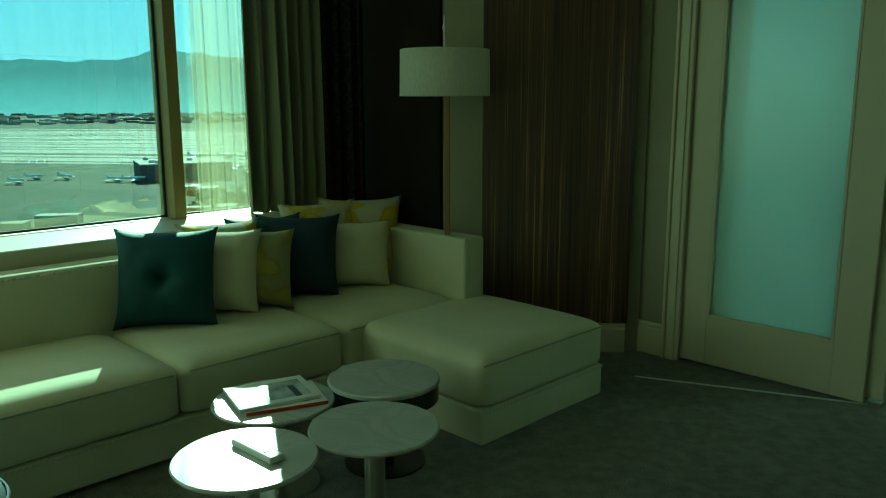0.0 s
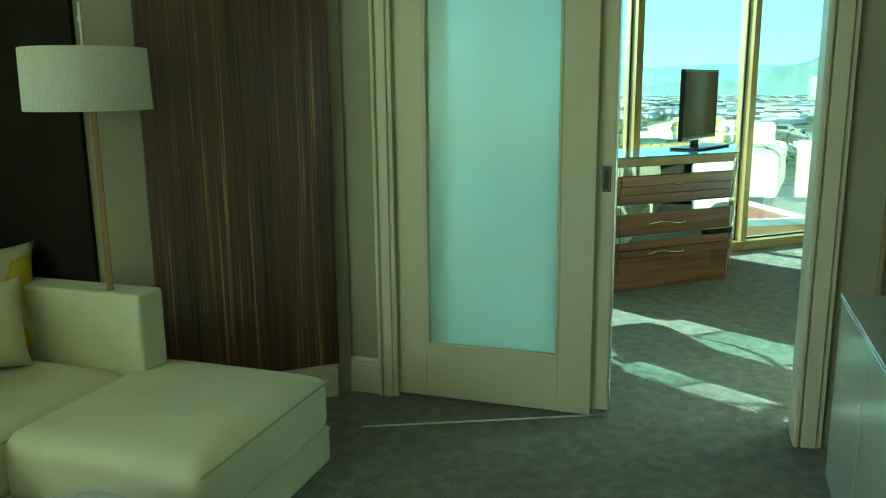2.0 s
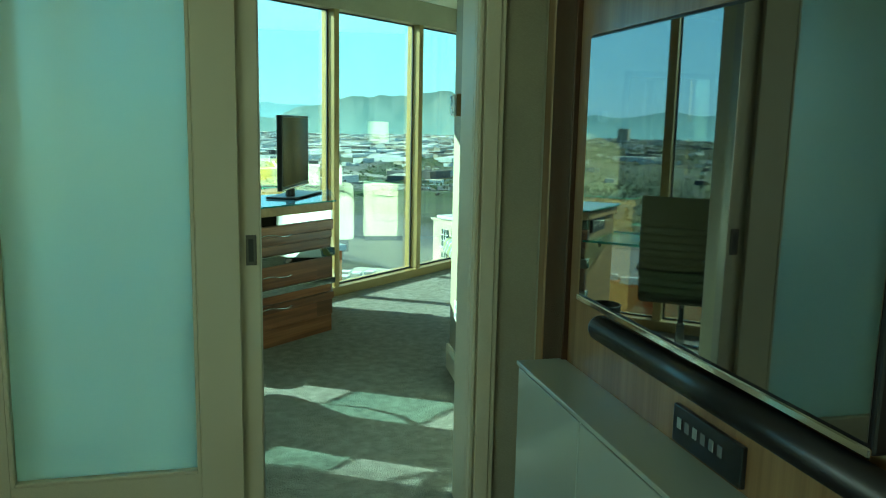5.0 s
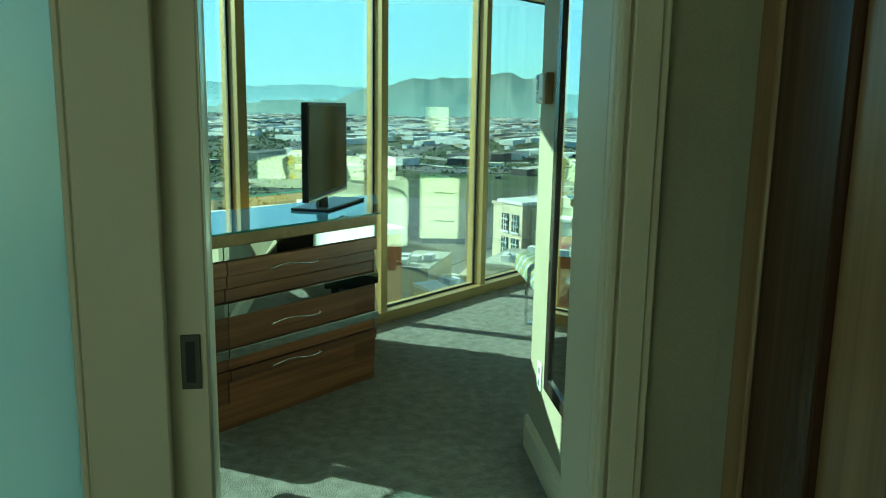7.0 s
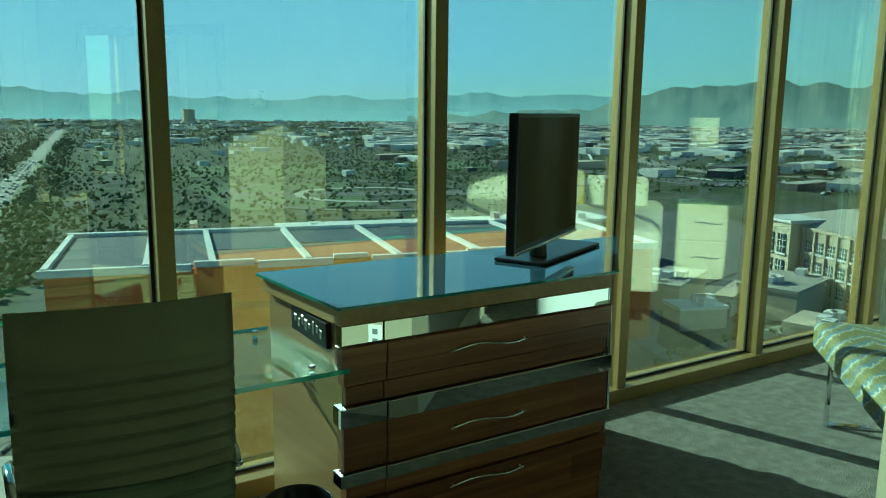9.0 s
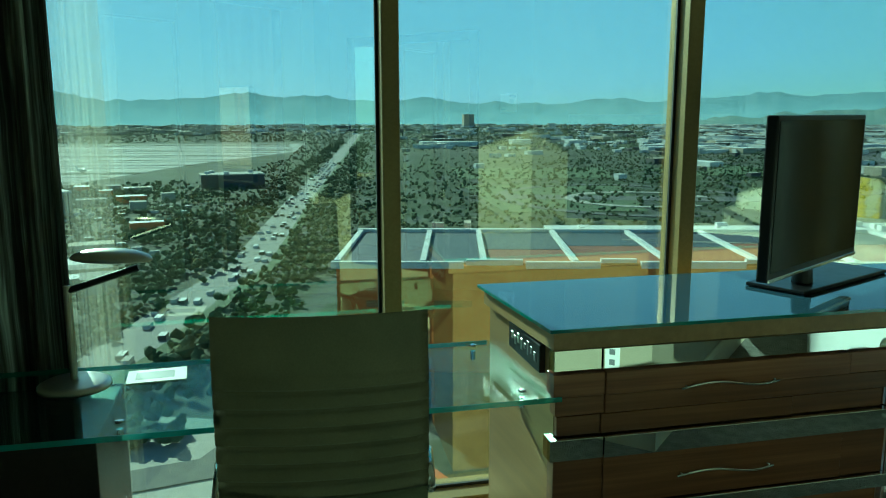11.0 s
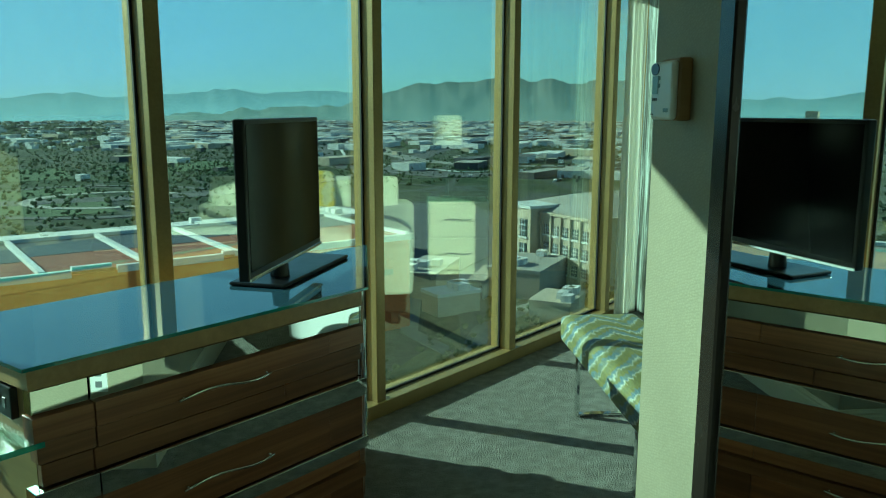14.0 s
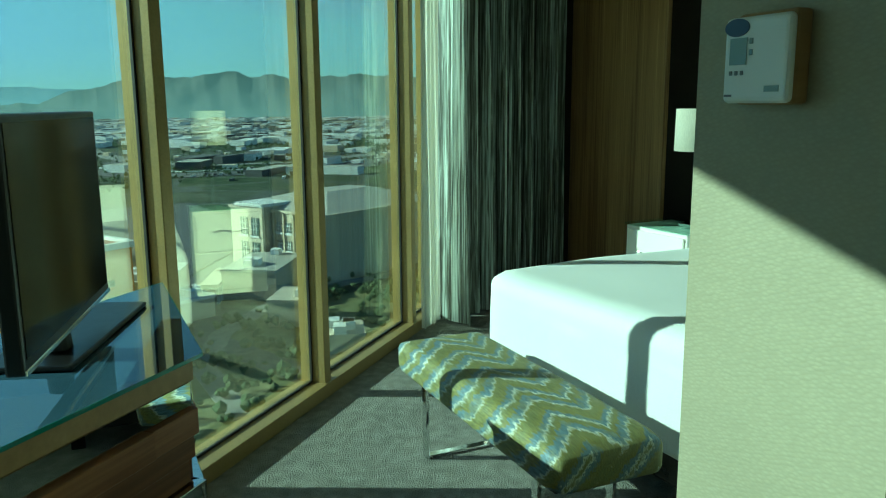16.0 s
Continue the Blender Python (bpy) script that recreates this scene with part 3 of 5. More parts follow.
part("edge_return", box(4.0135, 4.118, 0.558, 0.60, 0.03, DZ, 0.002, 1), PAINT, door, "pale return strip on the door edge")
part("floor_guide", box(3.955, 4.02, 0.556, 0.62, 0.0, 0.02, 0.002, 1), STEEL, door, "small metal floor guide block")
for nm, y0, y1 in (("door_casing_1", 1.505, 1.60), ("door_casing_2", -0.29, -0.185)):
    bm = box(3.905, 3.93, y0, y1, 0, 2.33, 0.004)
    box(3.895, 3.906, y0 + 0.02, y1 - 0.03, 0, 2.325, 0.003, 1, bm=bm)
    box(3.89, 3.91, y1 - 0.022, y1 - 0.004, 0, 2.32, 0.004, 1, bm=bm)
    structure(nm, bm, PAINT, "cream painted moulded door casing", "door casing", LIV)
structure("door_casing_3", box(3.905, 3.93, -0.185, 1.505, 2.24, 2.33, 0.004), PAINT, "cream painted door head casing", "door casing", LIV)
structure("door_jamb_1", box(3.93, 4.10, -0.20, -0.185, 0, 2.24, 0.002, 1), PAINT, "cream painted door jamb", "door jamb", LIV)
structure("door_casing_4", box(4.09, 4.115, -0.30, -0.19, 0, 2.33, 0.004), PAINT, "cream painted moulded door casing", "door casing", LIV)
structure("door_casing_5", box(4.09, 4.115, 1.315, 1.415, 0, 2.33, 0.004), PAINT, "cream painted moulded door casing", "door casing", LIV)
# pale strip in place of a sun streak, running out slantwise from the door's edge
streak_p, streak_q = Vector((1.20, 3.672, 0)), Vector((2.19, 3.365, 0))
streak_d = streak_q - streak_p
structure("light_streak", box(0, streak_d.length, -0.004, 0.004, 0.0, 0.006, 0.001, 1), WHITEPLASTIC, "thin pale strip standing in for a streak of sunlight", "floor trim", Matrix.Translation(streak_p) @ Matrix.Rotation(math.atan2(streak_d.y, streak_d.x), 4, "Z"))

# ---- living room ----


def nailheads(pts, spacing=0.021, r=0.0072, axis=(0, -1, 0)):
    """A row of little domed nails along a line."""
    bm = bmesh.new()
    p, q = Vector(pts[0]), Vector(pts[1])
    n = int((q - p).length / spacing)
    side = Vector(axis).normalized()
    along = (q - p).normalized()
    up = along.cross(side)
    for i in range(n + 1):
        c = p + (q - p) * (i / n)
        ring = [bm.verts.new(c + r * (math.cos(k * math.pi / 3) * along + math.sin(k * math.pi / 3) * up)) for k in range(6)]
        tip = bm.verts.new(c + side * r * 0.8)
        for k in range(6):
            bm.faces.new((ring[k], ring[(k + 1) % 6], tip))
    bmesh.ops.recalc_face_normals(bm, faces=bm.faces[:])
    return bm


def moved(bm, m):
    bm.transform(m)
    return bm


sofa = thing("sofa", LIV, "long cream upholstered sofa with nailhead trim under the window", "sofa")
part("base", box(0.2, 3.17, 2.24, 3.04, 0.015, 0.16, 0.012), SOFA, sofa)
part("backrest", box(0.2, 3.17, 2.90, 3.05, 0.16, 0.655, 0.025, 3), SOFA, sofa)
part("armrest", box(3.03, 3.172, 2.185, 2.90, 0.16, 0.662, 0.014, 3), SOFA, sofa)
for c0, c1 in ((0.40, 1.575), (1.58, 2.33), (2.335, 3.03)):
    cu = part("seat_cushion", moved(cushion_mesh(c1 - c0, 0.68, 0.20, 0.035), pose((c0 + c1) / 2, 2.575, 0.165)), SOFA, sofa, "", True)
    part("piping", tube([(c0 + 0.03, 2.239, 0.335), (c0 + (c1 - c0) / 2, 2.236, 0.338), (c1 - 0.03, 2.239, 0.335)], 0.004, 6), PIPING, cu)
part("nail_trim", nailheads([(0.22, 2.238, 0.150), (2.42, 2.238, 0.150)]), NAIL, sofa, "row of small nickel nailheads")
part("nail_trim", nailheads([(3.048, 2.184, 0.20), (3.048, 2.184, 0.63)], r=0.005), NAIL, sofa, "row of small nickel nailheads")
part("nail_trim", nailheads([(3.154, 2.184, 0.20), (3.154, 2.184, 0.63)], r=0.005), NAIL, sofa, "row of small nickel nailheads")
part("nail_trim", nailheads([(0.22, 2.898, 0.64), (3.0, 2.898, 0.64)]), NAIL, sofa, "row of small nickel nailheads")

ott = thing("ottoman", LIV @ pose(2.84, 1.90, 0), "large square cream upholstered ottoman with nailhead trim", "ottoman")
part("base", box(-0.405, 0.405, -0.38, 0.38, 0.0, 0.145, 0.01), SOFA, ott)
oc = part("cushion", moved(cushion_mesh(0.82, 0.775, 0.20, 0.04), pose(0, 0, 0.15)), SOFA, ott, "", True)
for z in (0.325,):
    part("piping", tube([(-0.40, -0.385, z), (0.40, -0.385, z), (0.408, -0.37, z), (0.408, 0.37, z)], 0.004, 6), PIPING, oc)
part("nail_trim", nailheads([(-0.40, -0.381, 0.132), (0.40, -0.381, 0.132)]), NAIL, ott, "row of small nickel nailheads")
part("nail_trim", nailheads([(0.406, -0.375, 0.132), (0.406, 0.375, 0.132)], axis=(1, 0, 0)), NAIL, ott, "row of small nickel nailheads")


def pillow(mat, label, a, b, z, w, turn, lean, h=None, button=False, roll=0.0):
    h = h or w
    bm = bmesh.new()
    n = 22

    def surf(sign):
        g = []
        for i in range(n + 1):
            row = []
            for j in range(n + 1):
                u, v = 2 * i / n - 1, 2 * j / n - 1
                edge = (1 - u ** 4) * (1 - v ** 4)
                pinch = 1 - 0.11 * (1 - abs(u) ** 3) * v * v, 1 - 0.11 * (1 - abs(v) ** 3) * u * u
                t = 0.115 * max(edge, 0) ** 0.62
                if button:
                    t *= 1 - 0.55 * math.exp(-(u * u + v * v) * 40)
                t += 0.011 * noise.noise(Vector((u * 2.4 + a * 7, v * 2.4, b * 5))) * edge + 0.006 * noise.noise(Vector((u * 7 + a * 3, v * 5, b * 9))) * edge ** 0.5
                row.append(bm.verts.new((u * w / 2 * pinch[1], sign * t, v * h / 2 * pinch[0])))
            g.append(row)
        for i in range(n):
            for j in range(n):
                bm.faces.new((g[i][j], g[i + 1][j], g[i + 1][j + 1], g[i][j + 1]))

    surf(1)
    surf(-1)
    bmesh.ops.remove_doubles(bm, verts=bm.verts[:], dist=0.0005)
    bmesh.ops.recalc_face_normals(bm, faces=bm.faces[:])
    p = thing("throw_pillow", LIV @ pose(a, b, z) @ pose(0, 0, 0, 0, 0, turn) @ pose(0, 0, 0, -lean, 0, 0) @ pose(0, 0, h / 2 - 0.005, 0, roll, 0), label, "pillow", "pillows on the sofa")
    part("cover", bm, mat, p, "", True)
    if button:
        part("button", moved(lathe([(0.002, 0), (0.012, 0.003), (0.012, 0.008), (0.004, 0.012)], 12), pose(0, -0.030, 0, 90, 0, 0)), mat, p)
    return p


pillow(TEAL, "dark teal velvet throw pillow with a tufted button", 1.75, 2.72, 0.37, 0.44, -38, 16, button=True)
pillow(CREAM, "plain cream cotton throw pillow", 2.02, 2.78, 0.37, 0.40, -46, 14)
pillow(OLIVE, "olive throw pillow with faded floral print", 2.20, 2.76, 0.37, 0.38, -44, 14)
pillow(FLORAL, "cream throw pillow with yellow flowers, behind", 2.13, 2.90, 0.38, 0.40, -12, 8)
pillow(NAVY, "dark navy velvet throw pillow", 2.46, 2.78, 0.37, 0.42, -42, 14)
pillow(TEAL, "dark teal velvet throw pillow leaning at the back", 2.38, 2.90, 0.38, 0.40, -10, 8)
pillow(CREAM, "small cream cotton throw pillow", 2.80, 2.74, 0.37, 0.36, -40, 14)
pillow(FLORAL, "cream throw pillow with yellow flower print", 2.93, 2.86, 0.37, 0.46, -35, 10)
pillow(FLORAL, "cream throw pillow with yellow flowers at the back", 2.72, 2.92, 0.38, 0.44, -12, 8)

# coffee tables
SOFTPRINT = mottled("soft_grey_print", (0.16, 0.22, 0.22), (0.62, 0.66, 0.64), 0.3, 14, 60, 0)


def side_table(x, y, h, d, drum, label):
    t = thing("coffee_table", Matrix.Translation((x, y, 0)), label, "table", "cluster of round coffee tables")
    r = d / 2
    if drum:
        part("tabletop", lathe([(r - 0.006, h - 0.018), (r, h - 0.014), (r, h - 0.004), (r - 0.005, h)], 56), MARBLE, t)
        part("drum", lathe([(r - 0.012, h - 0.085), (r - 0.004, h - 0.08), (r - 0.004, h - 0.018)], 56), DARKLACQ, t, "dark lacquered rim")
    else:
        part("tabletop", lathe([(r - 0.03, h - 0.022), (r - 0.004, h - 0.014), (r, h - 0.006), (r - 0.004, h)], 56), MARBLE, t)
    low = h - (0.085 if drum else 0.022)
    part("stem", lathe([(0.035, 0.012), (0.032, low * 0.5), (0.035, low)], 24), STEEL if not drum else DARKLACQ, t)
    part("foot", lathe([(0.15, 0.0), (0.15, 0.008), (0.03, 0.016)], 40), STEEL if not drum else DARKLACQ, t)
    return t


side_table(0.112, 2.689, 0.33, 0.41, True, "round marble-topped coffee table with a dark drum rim")
side_table(0.148, 2.228, 0.34, 0.405, False, "round marble-topped pedestal coffee table")
side_table(-0.244, 2.494, 0.31, 0.42, False, "round marble-topped coffee table under magazines")
side_table(-0.166, 1.949, 0.36, 0.40, False, "round marble-topped coffee table with a remote control")

for i, (dx, dy, rz, zz, w, l, lab) in enumerate([(0.02, 0.0, 28, 0.31, 0.215, 0.275, "glossy magazine with a red spine lying on a table"), (-0.015, 0.01, 33, 0.322, 0.22, 0.28, "white glossy magazine on top of another")]):
    mg = thing("magazine", Matrix.Translation((-0.24 + dx, 2.50 + dy, zz)) @ pose(0, 0, 0, 0, 0, rz), lab, "magazine")
    part("pages", box(-l / 2, l / 2 - 0.002, -w / 2, w / 2, 0.001, 0.010), PAPERWHITE, mg)
    cover = part("cover", box(-l / 2, l / 2, -w / 2 - 0.001, w / 2 + 0.001, 0.010, 0.0112), PAPERWHITE, mg)
    part("spine", box(-l / 2, l / 2, -w / 2 - 0.003, -w / 2, 0, 0.0112), RED if i == 0 else PAPERWHITE, mg)
    part("picture_area", box(-l * 0.1, l * 0.42, -w * 0.38, w * 0.35, 0.0112, 0.0116), SOFTPRINT if i else RED, cover)
    part("title_bar", box(l * 0.22, l * 0.30, -w * 0.4, w * 0.1, 0.0116, 0.012), INK, cover)

rem = thing("remote_control", Matrix.Translation((-0.14, 1.975, 0.36)) @ pose(0, 0, 0, 0, 0, -38), "white plastic television remote control on a table", "remote control")
part("body", box(-0.095, 0.095, -0.024, 0.024, 0.0, 0.02, 0.006, 2), WHITEPLASTIC, rem)
for i in range(5):
    for j in range(3):
        if (i, j) not in ((1, 0), (3, 2)):
            part("key", box(-0.06 + i * 0.026, -0.048 + i * 0.026, -0.014 + j * 0.011, -0.007 + j * 0.011, 0.0195, 0.0215, 0.001, 1), GREYPLASTIC, rem)

# floor lamp
LX0, LY0 = 0.262, 3.84
lamp = thing("floor_lamp", Matrix.Translation((LX0, LY0, 0)), "tall floor lamp with a white drum shade", "lamp")
part("base", lathe([(0.14, 0), (0.14, 0.018), (0.02, 0.028)], 40), STEEL, lamp)
part("pole", box(-0.002, 0.022, 0.0, 0.028, 0.02, 1.36, 0.003), TVWOOD, lamp, "square wooden pole")
sh = part("shade", lathe([(0.216, 0.0), (0.218, 0.002), (0.214, 0.216), (0.212, 0.218)], 64, centre=(0, -0.02, 1.345)), SHADE, lamp, "white linen drum shade", True)
part("finial_rod", tube([(0, -0.02, 1.56), (0, -0.02, 1.72)], 0.007, 10), STEEL, lamp, "brushed metal rod above the shade")
part("finial_collar", tube([(0, -0.02, 1.655), (0, -0.02, 1.675)], 0.011, 12), STEEL, lamp)


def curtain(name, p, q, z0, z1, folds, depth, mat, label, seed=0, cols=None, flare=0.0, kind="curtain"):
    """Hanging cloth with uneven folds from p to q."""
    p, q = Vector((*p, 0)), Vector((*q, 0))
    d = q - p
    m = Matrix.Translation(p) @ Matrix.Rotation(math.atan2(d.y, d.x), 4, "Z")
    ln = d.length
    rnd = random.Random(seed)
    ph = [rnd.uniform(0, 6.28) for _ in range(4)]

    def f(u, v):
        w = u + 0.025 * math.sin(6.28 * u * 2 + ph[0]) + 0.004 * math.sin(v * 4 + u * 9 + ph[3])
        a = math.sin(6.283 * folds * w + ph[1]) + 0.35 * math.sin(6.283 * folds * 2.3 * w + ph[2] + 0.8 * v)
        k = depth * (0.75 + 0.25 * math.sin(9 * u + ph[3])) * (1 - 0.35 * v)
        return Vector((u * ln + flare * (1 - v) * (u - 0.5), a * k * 0.5 + 0.006 * math.sin(5 * v + 12 * u), z0 + v * (z1 - z0)))

    c = thing(name, m, label, kind)
    part("cloth", sheet(cols or int(folds * 14), 14, f), mat, c, "", True)
    return c


curtain("curtain", two(ab(2.50, 3.29)), two(ab(2.97, 3.29)), 0.73, H - 0.02, 6, 0.17, DRAPE, "heavy grey-green lined curtain hanging in folds", 3)
curtain("sheer_curtain", two(ab(2.27, 3.38)), two(ab(2.57, 3.38)), 0.73, H - 0.02, 4.3, 0.05, SHEER, "translucent cream sheer curtain gathered at the window", 5)
curtain("curtain", two(ab(2.96, 3.26)), two(ab(3.18, 3.12)), 0.73, H - 0.02, 4, 0.05, LATTICE, "dark brown curtain with a lattice pattern", 8)

# media cabinet and television
cab = thing("media_cabinet", LIV, "low white lacquered media cabinet with a glass top", "cabinet")
part("body", box(1.60, 3.58, -0.424, -0.275, 0.04, 0.70, 0.003, 1), WHITELACQ, cab)
part("plinth", box(1.62, 3.56, -0.42, -0.30, 0.0, 0.04), BLACK, cab)
part("top", box(1.59, 3.588, -0.424, -0.258, 0.702, 0.716, 0.002, 1), PALEGLASS, cab, "pale glass top sheet")
for k in range(4):
    part("door", box(1.605 + k * 0.494, 1.605 + k * 0.494 + 0.488, -0.275, -0.262, 0.05, 0.695, 0.002, 1), WHITELACQ, cab)
    if k:
        part("edge_strip", box(1.605 + k * 0.494 - 0.005, 1.605 + k * 0.494 - 0.001, -0.272, -0.266, 0.05, 0.695), STEEL, cab)

tv = thing("television", LIV, "large wall-mounted flat television, switched off", "television")
part("housing", box(2.195, 3.345, -0.405, -0.358, 0.975, 1.735, 0.006), BLACK, tv)
part("screen", box(2.205, 3.335, -0.358, -0.354, 0.995, 1.725, 0.001, 1), SCREEN, tv, "glossy black glass screen")
part("bezel_strip", box(2.195, 3.345, -0.358, -0.350, 0.972, 0.990, 0.003, 1), CHROME, tv)
part("bracket", box(2.6, 2.95, -0.425, -0.405, 1.15, 1.5), GREYPLASTIC, tv)
bar = thing("soundbar", LIV, "black cylindrical soundbar below the television", "speaker")
part("tube", moved(tube([(0, 0, 0), (1.05, 0, 0)], 0.036, 24), pose(2.14, -0.360, 0.925)), BLACK, bar, "", True)
part("end_cap", moved(tube([(0, 0, 0), (0.012, 0, 0)], 0.033, 24), pose(3.19, -0.360, 0.925)), GREYPLASTIC, bar)
part("wall_bracket", box(2.45, 2.95, -0.425, -0.37, 0.905, 0.935), BLACK, bar)
mp = thing("media_socket_plate", LIV, "small black wall panel with media sockets", "socket panel")
part("frame", box(2.59, 2.87, -0.425, -0.412, 0.725, 0.82, 0.003), BLACK, mp)
for k in range(6):
    part("socket", box(2.83 - k * 0.034, 2.848 - k * 0.034, -0.412, -0.4095, 0.765, 0.792, 0.001, 1), GREYPLASTIC if k % 2 else STEEL, mp)

# ---- bedroom: dresser, desk ----
dr = thing("dresser", Matrix(), "walnut dresser with mirrored bands and a blue-grey glass top", "dresser")
X0, X1, YF, YB = 3.315, 4.425, 5.075, 5.63
SL = 0.775  # length of the slanted right end
END = pose(X1, YF, 0, 0, 0, 45)
part("carcass", prism([(X0 + 0.012, YF + 0.02), (X1 - 0.012, YF + 0.02), (4.95, YB), (X0 - 0.02, YB)], 0.0, 0.872), BLOND, dr, "blond wood carcass")
part("top_frame", prism([(X0 - 0.005, YF - 0.012), (X1 + 0.008, YF - 0.012), (5.01, YB + 0.01), (X0 - 0.04, YB + 0.01)], 0.872, 0.925), BLOND, dr, "blond wood top frame")
GT = [(X0 - 0.02, YF - 0.03), (X1 + 0.022, YF - 0.03), (5.045, YB + 0.025), (X0 - 0.058, YB + 0.025)]
gt = part("glass_top", prism(GT, 0.927, 0.937), BACKGLASS, dr, "blue-grey glass top sheet")
for p, q in zip(GT, GT[1:] + GT[:1]):
    d = Vector((q[0] - p[0], q[1] - p[1], 0))
    m = Matrix.Translation((*p, 0)) @ Matrix.Rotation(math.atan2(d.y, d.x), 4, "Z")
    part("glass_edge", moved(box(0.0, d.length, -0.0025, -0.0005, 0.927, 0.937), m), GLASSEDGE, gt, "green glass edge")
# bands from top to bottom: z0, z1, kind, how far proud, how far past the sides
S0, S1 = 3.465, 4.27
ROWS = [(0.805, 0.868, "m", 0.0, 0.0), (0.736, 0.802, "w", 0.018, 0.006), (0.677, 0.732, "w", 0.006, -0.004), (0.614, 0.673, "w", 0.0, -0.012), (0.547, 0.610, "m", 0.020, 0.014),
        (0.397, 0.543, "w", 0.010, 0.0), (0.350, 0.393, "m", 0.022, 0.016), (0.292, 0.346, "w", 0.002, -0.010), (0.237, 0.288, "w", 0.016, 0.006), (0.127, 0.233, "w", 0.006, 0.0), (0.0, 0.123, "w", -0.004, -0.006)]
for i, (z0, z1, k, proud, past) in enumerate(ROWS):
    mat, nm = (MIRROR, "mirror_band") if k == "m" else (WALNUT, "plank")
    lab = "mirrored band" if k == "m" else ""
    cuts = [X0 - past, S0 + 0.004 * ((i * 7) % 3 - 1), X1 + past]
    if i in (1, 3, 5, 7, 9):
        cuts.insert(2, S1 + (0.0 if i != 3 else -0.18))
    if i == 10:
        cuts = [X0 - past, X1 + past]
    for j, (c0, c1) in enumerate(zip(cuts, cuts[1:])):
        jut = proud + (0.004 if j == 1 else 0.0)
        part(nm, box(c0 + 0.001, c1 - 0.001, YF - 0.004 - jut, YF + 0.035, z0, z1, 0.0015, 1), mat, dr, lab)
    part(nm, moved(box(0.0, 0.30, -0.010 - past, 0.03, z0, z1, 0.0015, 1), END), mat, dr, lab)
    part(nm, moved(box(0.302, SL - 0.02 + 1.6 * past - 0.012 * (i % 2), -0.014 - 0.6 * past, 0.03, z0, z1, 0.0015, 1), END), mat, dr, lab)
for z in (0.742, 0.472, 0.262):
    pts = []
    for k in range(15):
        u = k / 14
        pts.append((3.70 + 0.32 * u, YF - 0.03 - 0.012 * math.sin(math.pi * u), z + 0.011 * math.sin(6.283 * (u - 0.08)) * (1 - 0.2 * u)))
    bm = tube(pts, 0.0042, 8)
    tube([(3.715, YF - 0.005, z), (3.715, YF - 0.032, z)], 0.003, 6, bm=bm)
    tube([(4.005, YF - 0.005, z), (4.005, YF - 0.032, z)], 0.003, 6, bm=bm)
    part("handle", bm, CHROME, dr, "wavy polished metal drawer handle", True)

hub = thing("socket_hub", Matrix(), "black media socket panel on the side of the dresser", "socket panel")
part("frame", box(X0 - 0.010, X0 + 0.012, 5.16, 5.45, 0.775, 0.86, 0.004), BLACK, hub)
for k in range(8):
    y = 5.19 + k * 0.03
    part("socket", box(X0 - 0.012, X0 - 0.0095, y, y + 0.018, 0.800 + 0.012 * (k % 2), 0.828 + 0.008 * (k % 3), 0.001, 1), STEEL if k > 3 else GREYPLASTIC, hub)

mon = thing("monitor", Matrix.Translation((4.306, 5.306, 0.938)) @ pose(0, 0, 0, 0, 0, 31), "flat black television on a stand on the dresser", "television")
W2, Z0, Z1 = 0.362, 0.078, 0.577
part("housing", box(-W2, W2, -0.012, 0.025, Z0, Z1, 0.006), BLACK, mon)
part("back_cover", box(-W2 * 0.7, W2 * 0.7, 0.025, 0.055, Z0 + 0.06, Z1 - 0.1, 0.012), BLACK, mon)
part("screen", box(-W2 + 0.016, W2 - 0.016, -0.0135, -0.0115, Z0 + 0.03, Z1 - 0.016), MONSCREEN, mon, "dark glossy screen")
part("lower_trim", box(-W2, W2, -0.016, -0.010, Z0, Z0 + 0.012, 0.002, 1), CHROME, mon, "bright lower edge trim")
part("neck", moved(lathe([(0.035, 0), (0.028, 0.08)], 20), pose(0.05, 0.045, 0.012)), BLACK, mon)
part("foot", moved(box(-0.10, 0.50, -0.035, 0.175, 0.0, 0.014, 0.006), pose(0, 0, 0, 0, 0, -6)), BLACK, mon, "glossy rectangular foot")

desk = thing("desk", Matrix(), "glass-topped desk joined to the dresser", "desk")
top = part("glass_top", box(1.62, X0 + 0.02, 5.055, 5.635, 0.725, 0.740), CLEAR, desk, "clear greenish glass top")
part("glass_edge", box(1.62, X0 + 0.02, 5.0525, 5.055, 0.725, 0.740), GLASSEDGE, top, "green glass edge")
part("glass_edge", box(1.62, X0 - 0.03, 5.635, 5.6375, 0.725, 0.740), GLASSEDGE, top, "green glass edge")
part("end_panel", box(1.60, 1.66, 5.12, 5.58, 0.0, 0.724, 0.003, 1), BLOND, desk)
part("side_cabinet", box(1.70, 2.10, 5.14, 5.58, 0.30, 0.70, 0.004), DARKLACQ, desk, "dark side box under the glass")
for x, y in ((1.75, 5.12), (2.16, 5.14), (3.22, 5.58), (3.24, 5.12)):
    part("stand_off", moved(lathe([(0.012, 0), (0.012, 0.004), (0.008, 0.006)], 16), pose(x, y, 0.741)), CHROME, desk)
    part("stand_off_post", moved(lathe([(0.009, 0), (0.009, 0.03)], 12), pose(x, y, 0.694)), CHROME, desk)

chair = thing("office_chair", Matrix.Translation((2.66, 4.86, 0)) @ pose(0, 0, 0, 0, 0, -5), "dark leather high-backed office chair pushed to the desk", "chair")


